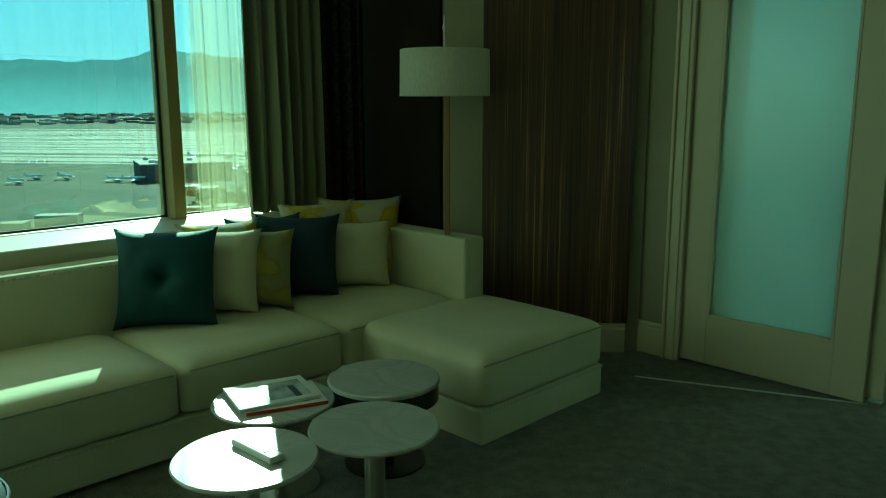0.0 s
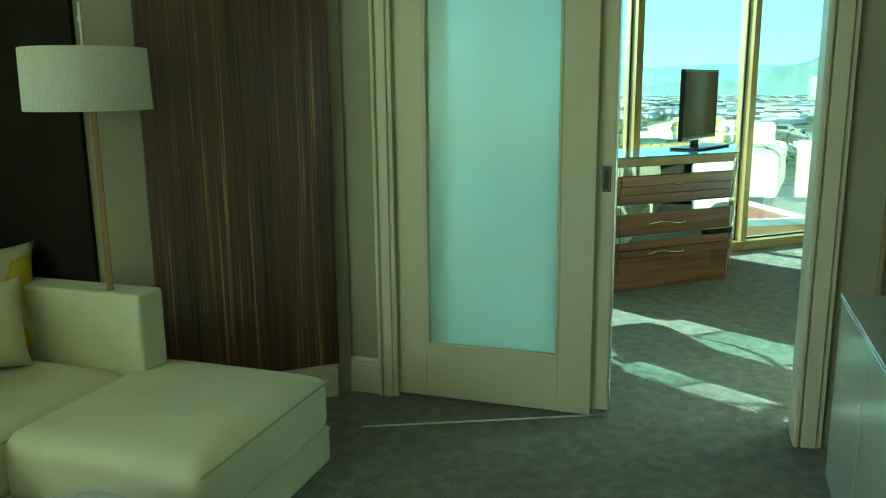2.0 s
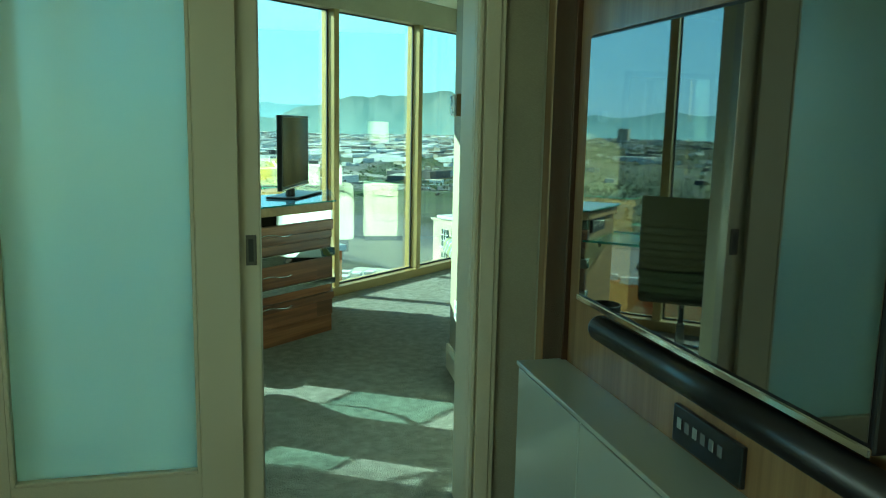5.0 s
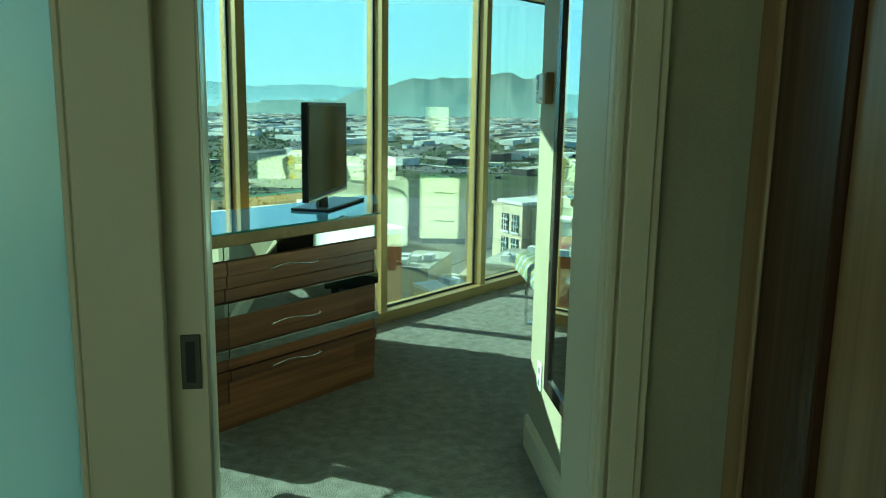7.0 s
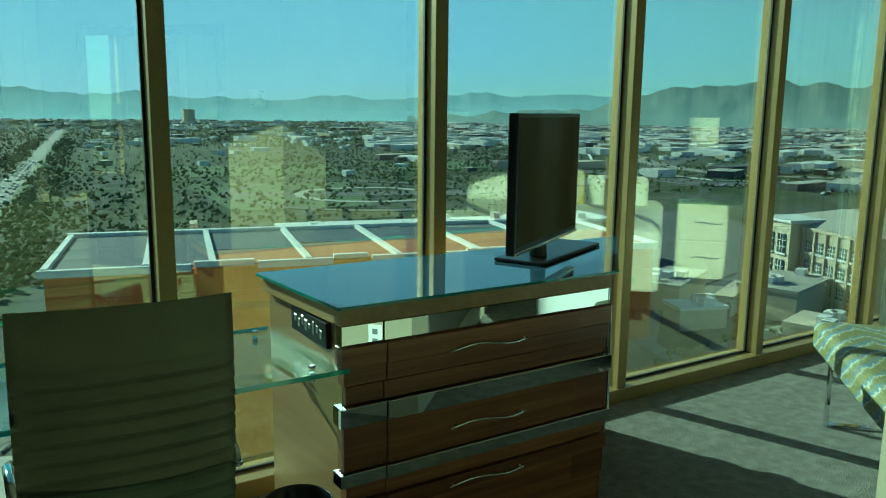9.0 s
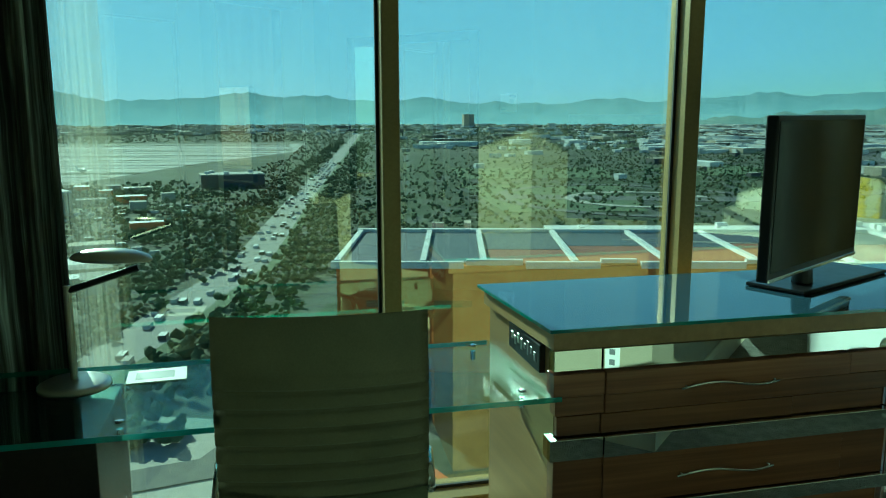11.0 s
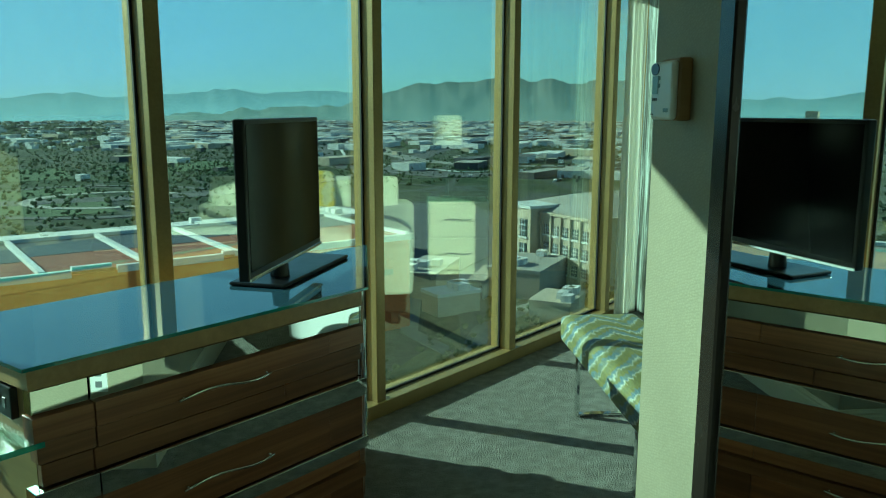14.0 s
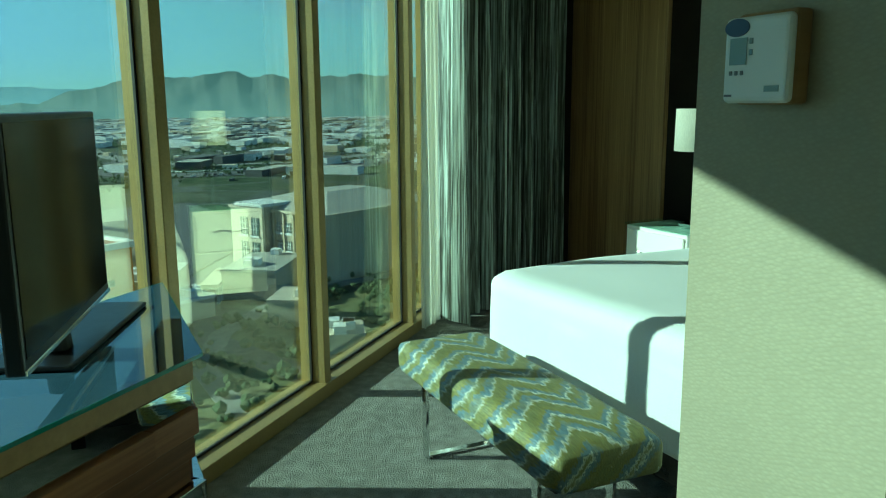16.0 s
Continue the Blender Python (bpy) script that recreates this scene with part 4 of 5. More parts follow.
def back_shell(u, v):
    x = (u - 0.5) * (0.485 + 0.012 * math.sin(v * 3.0))
    z = 0.44 + 0.64 * v
    rib = 0.013 * abs(math.sin(v * 14 * math.pi)) ** 0.35 if v < 0.78 else 0.012
    return Vector((x, -0.03 - rib - 0.05 * (v - 0.5) + 0.03 * (2 * u - 1) ** 2, z))


part("backrest", sheet(16, 112, back_shell, thick=0.035), LEATHER, chair, "ribbed leather back", True)
part("back_rail", tube([(-0.215, 0.02, 0.50), (-0.15, 0.035, 0.47), (0.15, 0.035, 0.47), (0.215, 0.02, 0.50)], 0.012, 8), CHROME, chair)
part("seat", moved(cushion_mesh(0.49, 0.47, 0.07, 0.02), pose(0, 0.24, 0.42)), LEATHER, chair, "", True)
part("gas_column", lathe([(0.028, 0.09), (0.028, 0.25), (0.018, 0.26), (0.018, 0.43)], 20, centre=(0, 0.22, 0)), CHROME, chair)
for k in range(5):
    an = 2 * math.pi * k / 5 + 0.3
    leg = part("leg", tube([(0, 0.22, 0.11), (0.29 * math.cos(an), 0.22 + 0.29 * math.sin(an), 0.075)], 0.017, 8), CHROME, chair)
    part("caster", moved(tube([(-0.012, 0, 0), (0.012, 0, 0)], 0.027, 14), pose(0.29 * math.cos(an), 0.22 + 0.29 * math.sin(an), 0.027)), BLACK, leg)
for s in (-1, 1):
    part("armrest", tube([(s * 0.255, 0.0, 0.62), (s * 0.27, 0.18, 0.64), (s * 0.27, 0.30, 0.60), (s * 0.25, 0.28, 0.43)], 0.012, 8), CHROME, chair, "", True)

bin_ = thing("waste_bin", Matrix.Translation((3.19, 5.135, 0)), "round black waste bin beside the dresser", "waste bin")
bmw = lathe([(0.098, 0.0), (0.108, 0.302), (0.111, 0.307), (0.108, 0.31), (0.104, 0.305), (0.095, 0.012)], 40)
part("bucket", bmw, BLACK, bin_, "", True)

dl = thing("desk_lamp", Matrix.Translation((1.99, 5.45, 0.741)), "metal desk lamp with a flat oval head", "lamp")
part("base", lathe([(0.10, 0.0), (0.10, 0.012), (0.085, 0.02), (0.02, 0.024)], 40), STEEL, dl, "", True)
part("post", tube([(-0.0, 0, 0.02), (-0.0, 0, 0.30)], 0.011, 12), STEEL, dl)
part("arm", tube([(0.0, 0, 0.285), (0.195, 0.0, 0.345)], 0.010, 10), BLACK, dl)
bmh = bmesh.new()
bmesh.ops.create_uvsphere(bmh, u_segments=28, v_segments=14, radius=1)
for v in bmh.verts:
    v.co = Vector((v.co.x * 0.112, v.co.y * 0.05, v.co.z * (0.032 if v.co.z > 0 else 0.012)))
part("head", moved(bmh, pose(0.125, 0, 0.372, 0, 3, 0)), STEEL, dl, "oval polished metal head", True)

card = thing("desk_card", Matrix.Translation((2.21, 5.50, 0.741)) @ pose(0, 0, 0, 0, 0, 4), "white printed card lying on the desk", "card")
part("sheet", box(-0.085, 0.085, -0.06, 0.06, 0, 0.003), PAPERWHITE, card)
part("picture_area", box(-0.06, 0.05, -0.03, 0.035, 0.003, 0.0034), GREYPLASTIC, card)

# ---- bedroom: mirror wall ----
mi = thing("wall_mirror", MF @ pose(0, 0.325, 0), "tall wall mirror in a black frame", "mirror")
MA0, MA1, MZ0, MZ1 = 4.30, 5.375, 0.42, 2.05
part("glass", box(MA0 + 0.05, MA1 - 0.05, -0.532, -0.526, MZ0 + 0.05, MZ1 - 0.05), MIRROR, mi, "mirror glass")
for x0, x1, z0, z1 in ((MA0, MA0 + 0.06, MZ0, MZ1), (MA1 - 0.06, MA1, MZ0, MZ1), (MA0 + 0.06, MA1 - 0.06, MZ0, MZ0 + 0.06), (MA0 + 0.06, MA1 - 0.06, MZ1 - 0.06, MZ1)):
    part("frame", box(x0, x1, -0.549, -0.515, z0, z1, 0.004, 1), DARKLACQ, mi, "black lacquered frame")

th = thing("thermostat", MF @ pose(5.608, -0.225, 1.585), "white wall thermostat with a small grey display", "thermostat")
part("wall_plate", box(-0.052, 0.05, 0.0, 0.03, -0.062, 0.062, 0.006), BLOND, th, "tan back box")
part("cover", box(-0.056, 0.060, 0.03, 0.045, -0.06, 0.056, 0.008, 3), WHITEPLASTIC, th)
part("display", box(0.016, 0.046, 0.045, 0.0465, -0.008, 0.028), LCD, th, "grey liquid crystal display")
part("badge", moved(lathe([(0.022, 0), (0.022, 0.0015)], 24), pose(0.035, 0.045, 0.042, -90, 0, 0) @ Matrix.Diagonal((1.0, 0.55, 1, 1))), NAVYPLASTIC, th, "dark blue corner badge")
for k in range(3):
    part("key", box(0.020 + k * 0.010, 0.026 + k * 0.010, 0.045, 0.0468, -0.022, -0.016, 0.0008, 1), GREYPLASTIC, th)
for k in range(2):
    part("key", box(0.005, 0.012, 0.045, 0.0468, 0.004 + k * 0.015, 0.012 + k * 0.015, 0.0008, 1), LCD, th)
part("label_bar", box(-0.042, -0.018, 0.045, 0.0462, -0.045, -0.037), LCD, th)
part("label_bar", box(0.040, 0.053, 0.045, 0.0462, -0.051, -0.048), GREYPLASTIC, th)
ou = thing("power_outlet", MF @ pose(5.58, -0.225, 0.40), "white wall power outlet", "outlet")
part("plate", box(-0.036, 0.036, 0, 0.006, -0.06, 0.06, 0.002, 1), WHITEPLASTIC, ou)
for z in (-0.025, 0.025):
    part("socket", box(-0.014, 0.014, 0.006, 0.0075, z - 0.014, z + 0.014, 0.001, 1), GREYPLASTIC, ou)

# ---- bedroom: bench, bed, nightstand ----
be = thing("bench", LIV @ pose(7.24, -1.23, 0, 0, 0, -4), "upholstered bench with zigzag cloth on chrome legs at the bed's foot", "bench")
part("cushion", moved(cushion_mesh(1.34, 0.42, 0.13, 0.03, 18), pose(0, 0, 0.36)), CHEVRON, be, "olive, blue and white zigzag upholstery", True)
part("seat_frame", box(-0.60, 0.60, -0.17, 0.17, 0.335, 0.362), BLACK, be)
for x in (-0.46, 0.46):
    for y in (-0.15, 0.15):
        part("leg", box(x - 0.02, x + 0.02, y - 0.008, y + 0.008, 0.0, 0.336, 0.002, 1), CHROME, be)
    part("stretcher", box(x - 0.02, x + 0.02, -0.142, 0.142, 0.001, 0.014, 0.002, 1), CHROME, be)

bed = thing("bed", LIV @ pose(7.16, -2.66, 0), "wide bed with smooth white linen", "bed")
part("box_base", box(-0.93, 0.93, -0.93, 0.95, 0.10, 0.34, 0.01), DARKLACQ, bed, "dark bed base")
for x in (-0.85, 0.85):
    for y in (-0.85, 0.87):
        part("leg", box(x - 0.03, x + 0.03, y - 0.03, y + 0.03, 0, 0.10), BLACK, bed)
bmb = bmesh.new()
bmesh.ops.create_cube(bmb, size=1)
bmesh.ops.subdivide_edges(bmb, edges=bmb.edges[:], cuts=24, use_grid_fill=True)
for v in bmb.verts:
    c = v.co.copy()
    p = Vector((c.x * 1.96, c.y * 1.98 + 0.0, 0.24 + (c.z + 0.5) * 0.47))
    r = 0.09
    lim = Vector((max(-0.98 + r, min(0.98 - r, p.x)), max(-0.99 + r, min(0.99 - r, p.y)), min(0.71 - r, p.z)))
    off = p - lim
    if off.length > r:
        p = lim + off.normalized() * r
    p.z += 0.012 * noise.noise(Vector((c.x * 3, c.y * 3, 2))) * (1 if c.z > 0.3 else 0)
    if c.z < 0.2:
        s = 0.012 * noise.noise(Vector((c.x * 7, c.y * 7, c.z * 2)))
        p.x += s * (1 if c.x > 0 else -1)
        p.y += s
    v.co = p
part("duvet", bmb, LINEN, bed, "smooth white duvet", True)
for x in (-0.48, 0.48):
    pw = thing("bed_pillow", LIV @ pose(7.16 + x, -3.32, 0.70) @ pose(0, 0, 0, -62, 0, 0) @ pose(0, 0.02, 0.10), "plump white bed pillow against the headboard", "pillow", "bed pillows")
    part("cover", moved(cushion_mesh(0.72, 0.46, 0.16, 0.05), pose(0, 0, -0.08)), LINEN, pw, "", True)
bl = thing("bolster", LIV @ pose(7.16, -3.08, 0.78), "yellow-gold accent pillow on the bed", "pillow")
part("cover", moved(cushion_mesh(0.60, 0.14, 0.30, 0.04), pose(0, 0, -0.08)), FLORAL, bl, "", True)
hb = thing("headboard", LIV, "tall dark padded headboard", "headboard")
part("panel", box(6.15, 8.20, -3.655, -3.60, 0.10, 1.35, 0.012), DARKLACQ, hb)

ns = thing("nightstand", LIV @ pose(8.54, -3.40, 0), "white two-drawer nightstand beside the bed", "nightstand")
part("body", box(-0.27, 0.27, -0.20, 0.20, 0.06, 0.73, 0.003, 1), WHITESATIN, ns)
part("plinth", box(-0.25, 0.25, -0.18, 0.18, 0.0, 0.06), BLACK, ns)
part("top", box(-0.28, 0.28, -0.205, 0.215, 0.73, 0.745, 0.002, 1), CLEAR, ns, "glass top sheet")
for z in (0.10, 0.41):
    d = part("drawer", box(-0.25, 0.25, 0.20, 0.215, z, z + 0.295, 0.003, 1), WHITESATIN, ns)
    part("handle", tube([(-0.12 + 0.02 * k, 0.235 + 0.004 * math.sin(k), z + 0.16 + 0.006 * math.sin(k * 0.55)) for k in range(13)], 0.004, 8), CHROME, d)
tl = thing("table_lamp", LIV @ pose(8.45, -3.42, 0.745), "bedside lamp with a white drum shade", "lamp")
part("base", box(-0.06, 0.06, -0.06, 0.06, 0, 0.02, 0.004), CHROME, tl)
part("stem", tube([(0, 0, 0.02), (0, 0, 0.50)], 0.012, 10), BLACK, tl)
part("shade", lathe([(0.13, 0.48), (0.132, 0.482), (0.128, 0.74), (0.126, 0.742)], 40), SHADE, tl, "white linen drum shade", True)

curtain("sheer_curtain", (7.70, 5.755), (7.99, 5.755), 0.03, H - 0.02, 9, 0.05, LINED, "translucent cream sheer curtain at the window corner", 11)
curtain("curtain", (7.96, 5.66), two(ab(9.82, -2.66)), 0.02, H - 0.02, 4, 0.28, STRIPED, "striped silver-green silk curtain in deep folds", 12, cols=140, flare=0.06)
curtain("curtain", two(ab(9.82, -2.66)), two(ab(9.82, -3.35)), 0.02, H - 0.02, 5, 0.28, STRIPED, "striped silver-green silk curtain beside the wood panel", 13, cols=160)
curtain("curtain", (1.34, 5.70), (1.95, 5.70), 0.02, H - 0.02, 6, 0.09, STRIPED, "striped silver-brown silk curtain behind the desk lamp", 14, cols=100)
curtain("sheer_curtain", (1.93, 5.77), (2.07, 5.77), 0.02, H - 0.02, 5, 0.035, WISP, "narrow gathered sheer curtain at the desk window", 15)

# pouf at the near side of the coffee tables
pf = thing("pouf", Matrix.Translation((-0.90, 1.60, 0)), "round dark navy velvet pouf beside the tables", "pouf")
part("body", lathe([(0.20, 0.0), (0.225, 0.02), (0.24, 0.12), (0.24, 0.30), (0.22, 0.37), (0.15, 0.395), (0.02, 0.40)], 48), NAVY, pf, "", True)
part("piping", tube([(0.232 * math.cos(k * 0.131), 0.232 * math.sin(k * 0.131), 0.35) for k in range(49)], 0.005, 6), NAVY, pf)

# ---- outside ----
GZ = -60.0


def ground_mat():
    m = Mat("desert_city_ground", (0.2, 0.18, 0.13), 0.95, 0, 0.1)
    v = m.coords()
    big, mid, fine = m.noise(v, 0.0016, 4.0), m.noise(v, 0.012, 5.0), m.noise(v, 0.09, 5.0, 0.7)
    soil = m.ramp(mid, [(0.35, (0.036, 0.05, 0.034)), (0.5, (0.066, 0.078, 0.056)), (0.66, (0.12, 0.12, 0.095))])
    green = m.ramp(fine, [(0.36, (0.022, 0.04, 0.019)), (0.5, (0.042, 0.064, 0.03)), (0.66, (0.085, 0.097, 0.06))])
    c = m.mix(m.ramp(big, [(0.42, (0, 0, 0)), (0.54, (1, 1, 1))]), soil, green)
    speck = m.noise(v, 0.11, 3.0, 0.7)
    c = m.mix(m.ramp(speck, [(0.63, (0, 0, 0)), (0.69, (1, 1, 1))]), c, (0.15, 0.15, 0.135))
    lots = m.n("TexVoronoi", Scale=0.014)
    lots.distance = "CHEBYCHEV"
    m.link(v, lots.inputs["Vector"])
    c = m.mix(0.75, c, m.ramp(lots.outputs["Color"], [(0.1, (0.6, 0.65, 0.6)), (0.5, (0.85, 0.9, 0.85)), (0.9, (1.25, 1.2, 1.1))]), "MULTIPLY")
    edge = m.n("TexVoronoi", Scale=0.014)
    edge.feature = "DISTANCE_TO_EDGE"
    m.link(v, edge.inputs["Vector"])
    c = m.mix(m.ramp(edge.outputs["Distance"], [(0.03, (0.8, 0.8, 0.8)), (0.06, (0, 0, 0))]), c, (0.095, 0.1, 0.095))
    m.color(c)
    return m.m


GROUND = ground_mat()
ASPHALT = mottled("asphalt", (0.075, 0.078, 0.08), (0.11, 0.11, 0.11), 0.9, 0.05, 0.6, 0)
CONCRETE = mottled("pale_concrete", (0.34, 0.33, 0.29), (0.42, 0.40, 0.35), 0.9, 0.03, 0.5, 0)
APRON = mottled("airfield_concrete", (0.23, 0.235, 0.215), (0.31, 0.31, 0.28), 0.9, 0.004, 0.05, 0, stretch=(0.6, 3.0, 1))
STUCCO = mottled("beige_stucco", (0.46, 0.40, 0.30), (0.54, 0.47, 0.36), 0.9, 0.1, 2.0, 0)
TERRA = mottled("terracotta_stucco", (0.58, 0.125, 0.025), (0.66, 0.15, 0.033), 0.9, 0.08, 1.0, 0)
ROOFDARK = mottled("dark_roof_membrane", (0.07, 0.075, 0.08), (0.11, 0.11, 0.11), 0.85, 0.05, 0.6, 0)
ROOFRED = mottled("red_roof_membrane", (0.22, 0.065, 0.035), (0.27, 0.085, 0.045), 0.85, 0.05, 0.6, 0)
ROOFWHITE = mottled("white_roof_membrane", (0.62, 0.63, 0.60), (0.72, 0.72, 0.70), 0.8, 0.05, 0.6, 0)
DARKGLASS = Mat("dark_window_glass", (0.02, 0.05, 0.06), 0.1, 0, 0.8).m
GREEN = mottled("green_grass", (0.042, 0.08, 0.026), (0.07, 0.11, 0.038), 0.95, 0.05, 0.8, 0)
LAWN = mottled("dry_lawn", (0.11, 0.125, 0.05), (0.21, 0.20, 0.09), 0.95, 0.06, 0.8, 0)

structure("ground", prism([(-4700, -900), (4700, -900), (4700, 4700), (-4700, 4700)], GZ - 1, GZ), GROUND, "desert city ground with scattered green and dry lots", "ground")


def strip(name, pts, width, z, mat, label, cat="road"):
    """A flat slab along points, its top at z."""
    left, right = [], []
    ps = [Vector((*p, 0)) for p in pts]
    for i, p in enumerate(ps):
        d = (ps[min(i + 1, len(ps) - 1)] - ps[max(i - 1, 0)]).normalized()
        s = Vector((-d.y, d.x, 0)) * width / 2
        left.append(p + s)
        right.append(p - s)
    bm = bmesh.new()
    for k in range(len(ps) - 1):
        prism([two(right[k]), two(right[k + 1]), two(left[k + 1]), two(left[k])], GZ - 0.5, z, bm=bm)
    return structure(name, bm, mat, label, cat)


# boulevard and highways
BOULEVARD = [(-64, 120), (-33, 219), (-22, 265), (-4, 330), (24, 540), (100, 1060), (291, 2382)]
PAVED = mottled("worn_grey_paving", (0.19, 0.19, 0.175), (0.26, 0.255, 0.23), 0.9, 0.04, 0.5, 0)
strip("road_1", BOULEVARD, 17, GZ + 0.3, PAVED, "wide worn grey boulevard running to the horizon")
strip("road_2", [(x + 11, y) for x, y in BOULEVARD], 5, GZ + 0.45, GREEN, "planted median of the boulevard")
strip("road_3", [(180, 560), (330, 500), (520, 530), (900, 760), (1700, 1100), (3500, 1500)], 30, GZ + 0.3, ASPHALT, "busy highway with light edges")
strip("road_4", [(4000, 620), (2400, 430), (1100, 350), (680, 372), (575, 470), (590, 610), (690, 790), (1000, 1150), (1900, 1950)], 52, GZ + 0.45, ASPHALT, "broad dark highway sweeping past the hotel")
strip("road_10", [(4000, 700), (2400, 500), (1150, 415), (760, 440), (690, 520), (720, 640), (830, 800), (1150, 1150), (2100, 1950)], 26, GZ + 0.5, PAVED, "grey frontage road along the highway")
strip("road_5", [(4000, 655), (2400, 462), (1100, 380), (705, 402), (615, 490), (630, 600), (725, 770), (1030, 1120)], 4, GZ + 0.6, ROOFWHITE, "pale concrete barrier line along the highway")
strip("road_6", [(268 + 50 * math.cos(a), 520 + 50 * math.sin(a)) for a in [k * 0.3 for k in range(18)]], 9, GZ + 0.5, CONCRETE, "curving pale highway ramp")
strip("road_7", [(262 + 90 * math.cos(a), 530 + 105 * math.sin(a)) for a in [k * 0.25 for k in range(20)]], 10, GZ + 0.4, ASPHALT, "outer curving highway ramp")

# airfield with runways
structure("airfield", prism([(-2600, 900), (-160, 745), (-75, 1010), (60, 1300), (95, 1640), (-2600, 1900)], GZ, GZ + 0.25), APRON, "pale concrete airfield plain", "airfield")
rr = random.Random(4)
for k in range(16):
    y = 800 + k * 56 + rr.uniform(-15, 15)
    strip("runway_%d" % (k + 1), [(-2600, y + 190), (min(60, -165 + k * 22), y - 30)], rr.choice([8, 12, 18, 26]), GZ + 0.5, rr.choice([ASPHALT, ASPHALT, GROUND]), "long dark runway strip across the airfield", "runway")

# aircraft on the apron


def aircraft(x, y, rz, s):
    a = thing("aircraft", Matrix.Translation((x, y, GZ + 0.3)) @ pose(0, 0, 0, 0, 0, rz), "small white parked aircraft", "aircraft", "aircraft on the apron")
    part("fuselage", moved(lathe([(0.1, -14), (1.3, -10), (1.6, 0), (1.6, 9), (0.9, 13), (0.1, 15)], 12), pose(0, 0, 3, 0, 90, 0) @ Matrix.Scale(s, 4)), WHITEPLASTIC, a, "", True)
    part("wing", moved(prism([(-2, -14), (1, -14), (4, 0), (1, 14), (-2, 14), (-1, 0)], 2.2, 2.5), Matrix.Scale(s, 4)), WHITEPLASTIC, a)
    part("tail_fin", moved(box(-13.5, -10, -0.2, 0.2, 3.5, 8), Matrix.Scale(s, 4)), WHITEPLASTIC, a)
    part("undercarriage", moved(box(-1, 7, -0.7, 0.7, 0, 1.8), Matrix.Scale(s, 4)), GREYPLASTIC, a)


for x, y in ((-363, 571), (-370, 606), (-345, 607), (-296, 592), (-282, 593), (-287, 639), (-240, 700), (-205, 690)):
    aircraft(x, y, rr.uniform(-40, 40), 0.65)
for k in range(6):
    aircraft(-330 + k * 30, 850 + k * 8, rr.uniform(-60, 60), 0.8)


def block(name, x, y, w, d, h, rz, wallmat, roofmat, label):
    b = thing(name, Matrix.Translation((x, y, GZ)) @ pose(0, 0, 0, 0, 0, rz), label, "building")
    part("wall", box(-w / 2, w / 2, -d / 2, d / 2, 0, h), wallmat, b)
    part("roof", box(-w / 2 - 0.3, w / 2 + 0.3, -d / 2 - 0.3, d / 2 + 0.3, h + 0.02, h + 1.0), roofmat, b)
    rnd = random.Random(int(x * 7 + y))
    for k in range(4):
        u, v = rnd.uniform(-0.4, 0.4) * w, rnd.uniform(-0.4, 0.4) * d
        part("roof_unit", box(u - 2, u + 2, v - 1.5, v + 1.5, h + 1.02, h + 3), ROOFWHITE, b)
    return b


# red-roofed hall below the windows
hall = thing("convention_hall", Matrix.Translation((19, 186, GZ)) @ pose(0, 0, 0, 0, 0, -14), "vast terracotta hall with a dark and red panelled roof", "building")
HX1, HY1, HH = 150.0, 51.0, 26.0
RIBS = [0.0, 20.4, 34.8, 56.5, 78.5, 100.0, 122.0, 150.0]
part("wall", box(0, HX1, 0, HY1, 0, HH), TERRA, hall)
ROOFNAVY = mottled("navy_roof_membrane", (0.045, 0.06, 0.085), (0.07, 0.085, 0.11), 0.8, 0.08, 0.7, 0)
for k, (r0, r1) in enumerate(zip(RIBS, RIBS[1:])):
    front = 2.0 if k < 2 else 17.0 + 3.5 * (k % 2) + 2.0 * k
    part("roof_panel", box(r0 + 0.8, r1 - 0.8, front, HY1 - 1.5, HH + 0.02, HH + 0.45), ROOFNAVY, hall, "dark membrane roof field")
    if front > 3:
        part("roof_panel", box(r0 + 0.8, r1 - 0.8, 1.2, front - 0.4, HH + 0.02, HH + 0.4), ROOFRED, hall, "red membrane roof field")
for k, x in enumerate(RIBS):
    part("roof_rib", box(x - 0.7, x + 0.7, 0.8, HY1 - 1.2, HH + 0.05, HH + 1.3), ROOFWHITE, hall, "white roof rib")
part("parapet", box(-1.2, HX1 + 1, HY1 - 1.2, HY1 + 1.0, HH - 2, HH + 1.4), ROOFWHITE, hall)
for k, (x0, x1, d) in enumerate(((-1.2, 30, 0.0), (30.6, 44, 1.6), (44.6, 62, 0.0), (62.6, 71, 2.6), (71.6, 96, 0.4), (96.6, 112, 2.2), (112.6, 151, 0.0))):
    part("parapet", box(x0, x1, d - 0.7, d + 0.75, HH - 0.5, HH + 1.1 + 0.25 * (k % 2)), ROOFWHITE, hall)
for k in range(9):
    x = 6 + k * 16
    part("wall_panel", box(x, x + 11, -0.5, 0.0, 13.5, 20.5), TERRA, hall)
    part("panel_band", box(x + 1, x + 10, -0.75, -0.5, 16.2, 17.8), ROOFRED, hall, "dark red recessed band")
for k in range(16):
    x = 4 + k * 9 + rr.uniform(-3, 3)
    part("roof_unit", box(x, x + rr.uniform(2, 5), HY1 + 2 + rr.uniform(0, 8), HY1 + 11 + rr.uniform(0, 4), HH - 6, HH + rr.uniform(-2, 2.2)), rr.choice([ROOFWHITE, CONCRETE, STUCCO]), hall)
part("rear_deck", box(-1, HX1, HY1 + 1.1, HY1 + 24, 0, HH - 5.9), CONCRETE, hall, "lower pale rear roof deck")
block("annex_building", 165, 264, 120, 26, 17, -14, STUCCO, ROOFWHITE, "long pale annex behind the red-roofed hall")
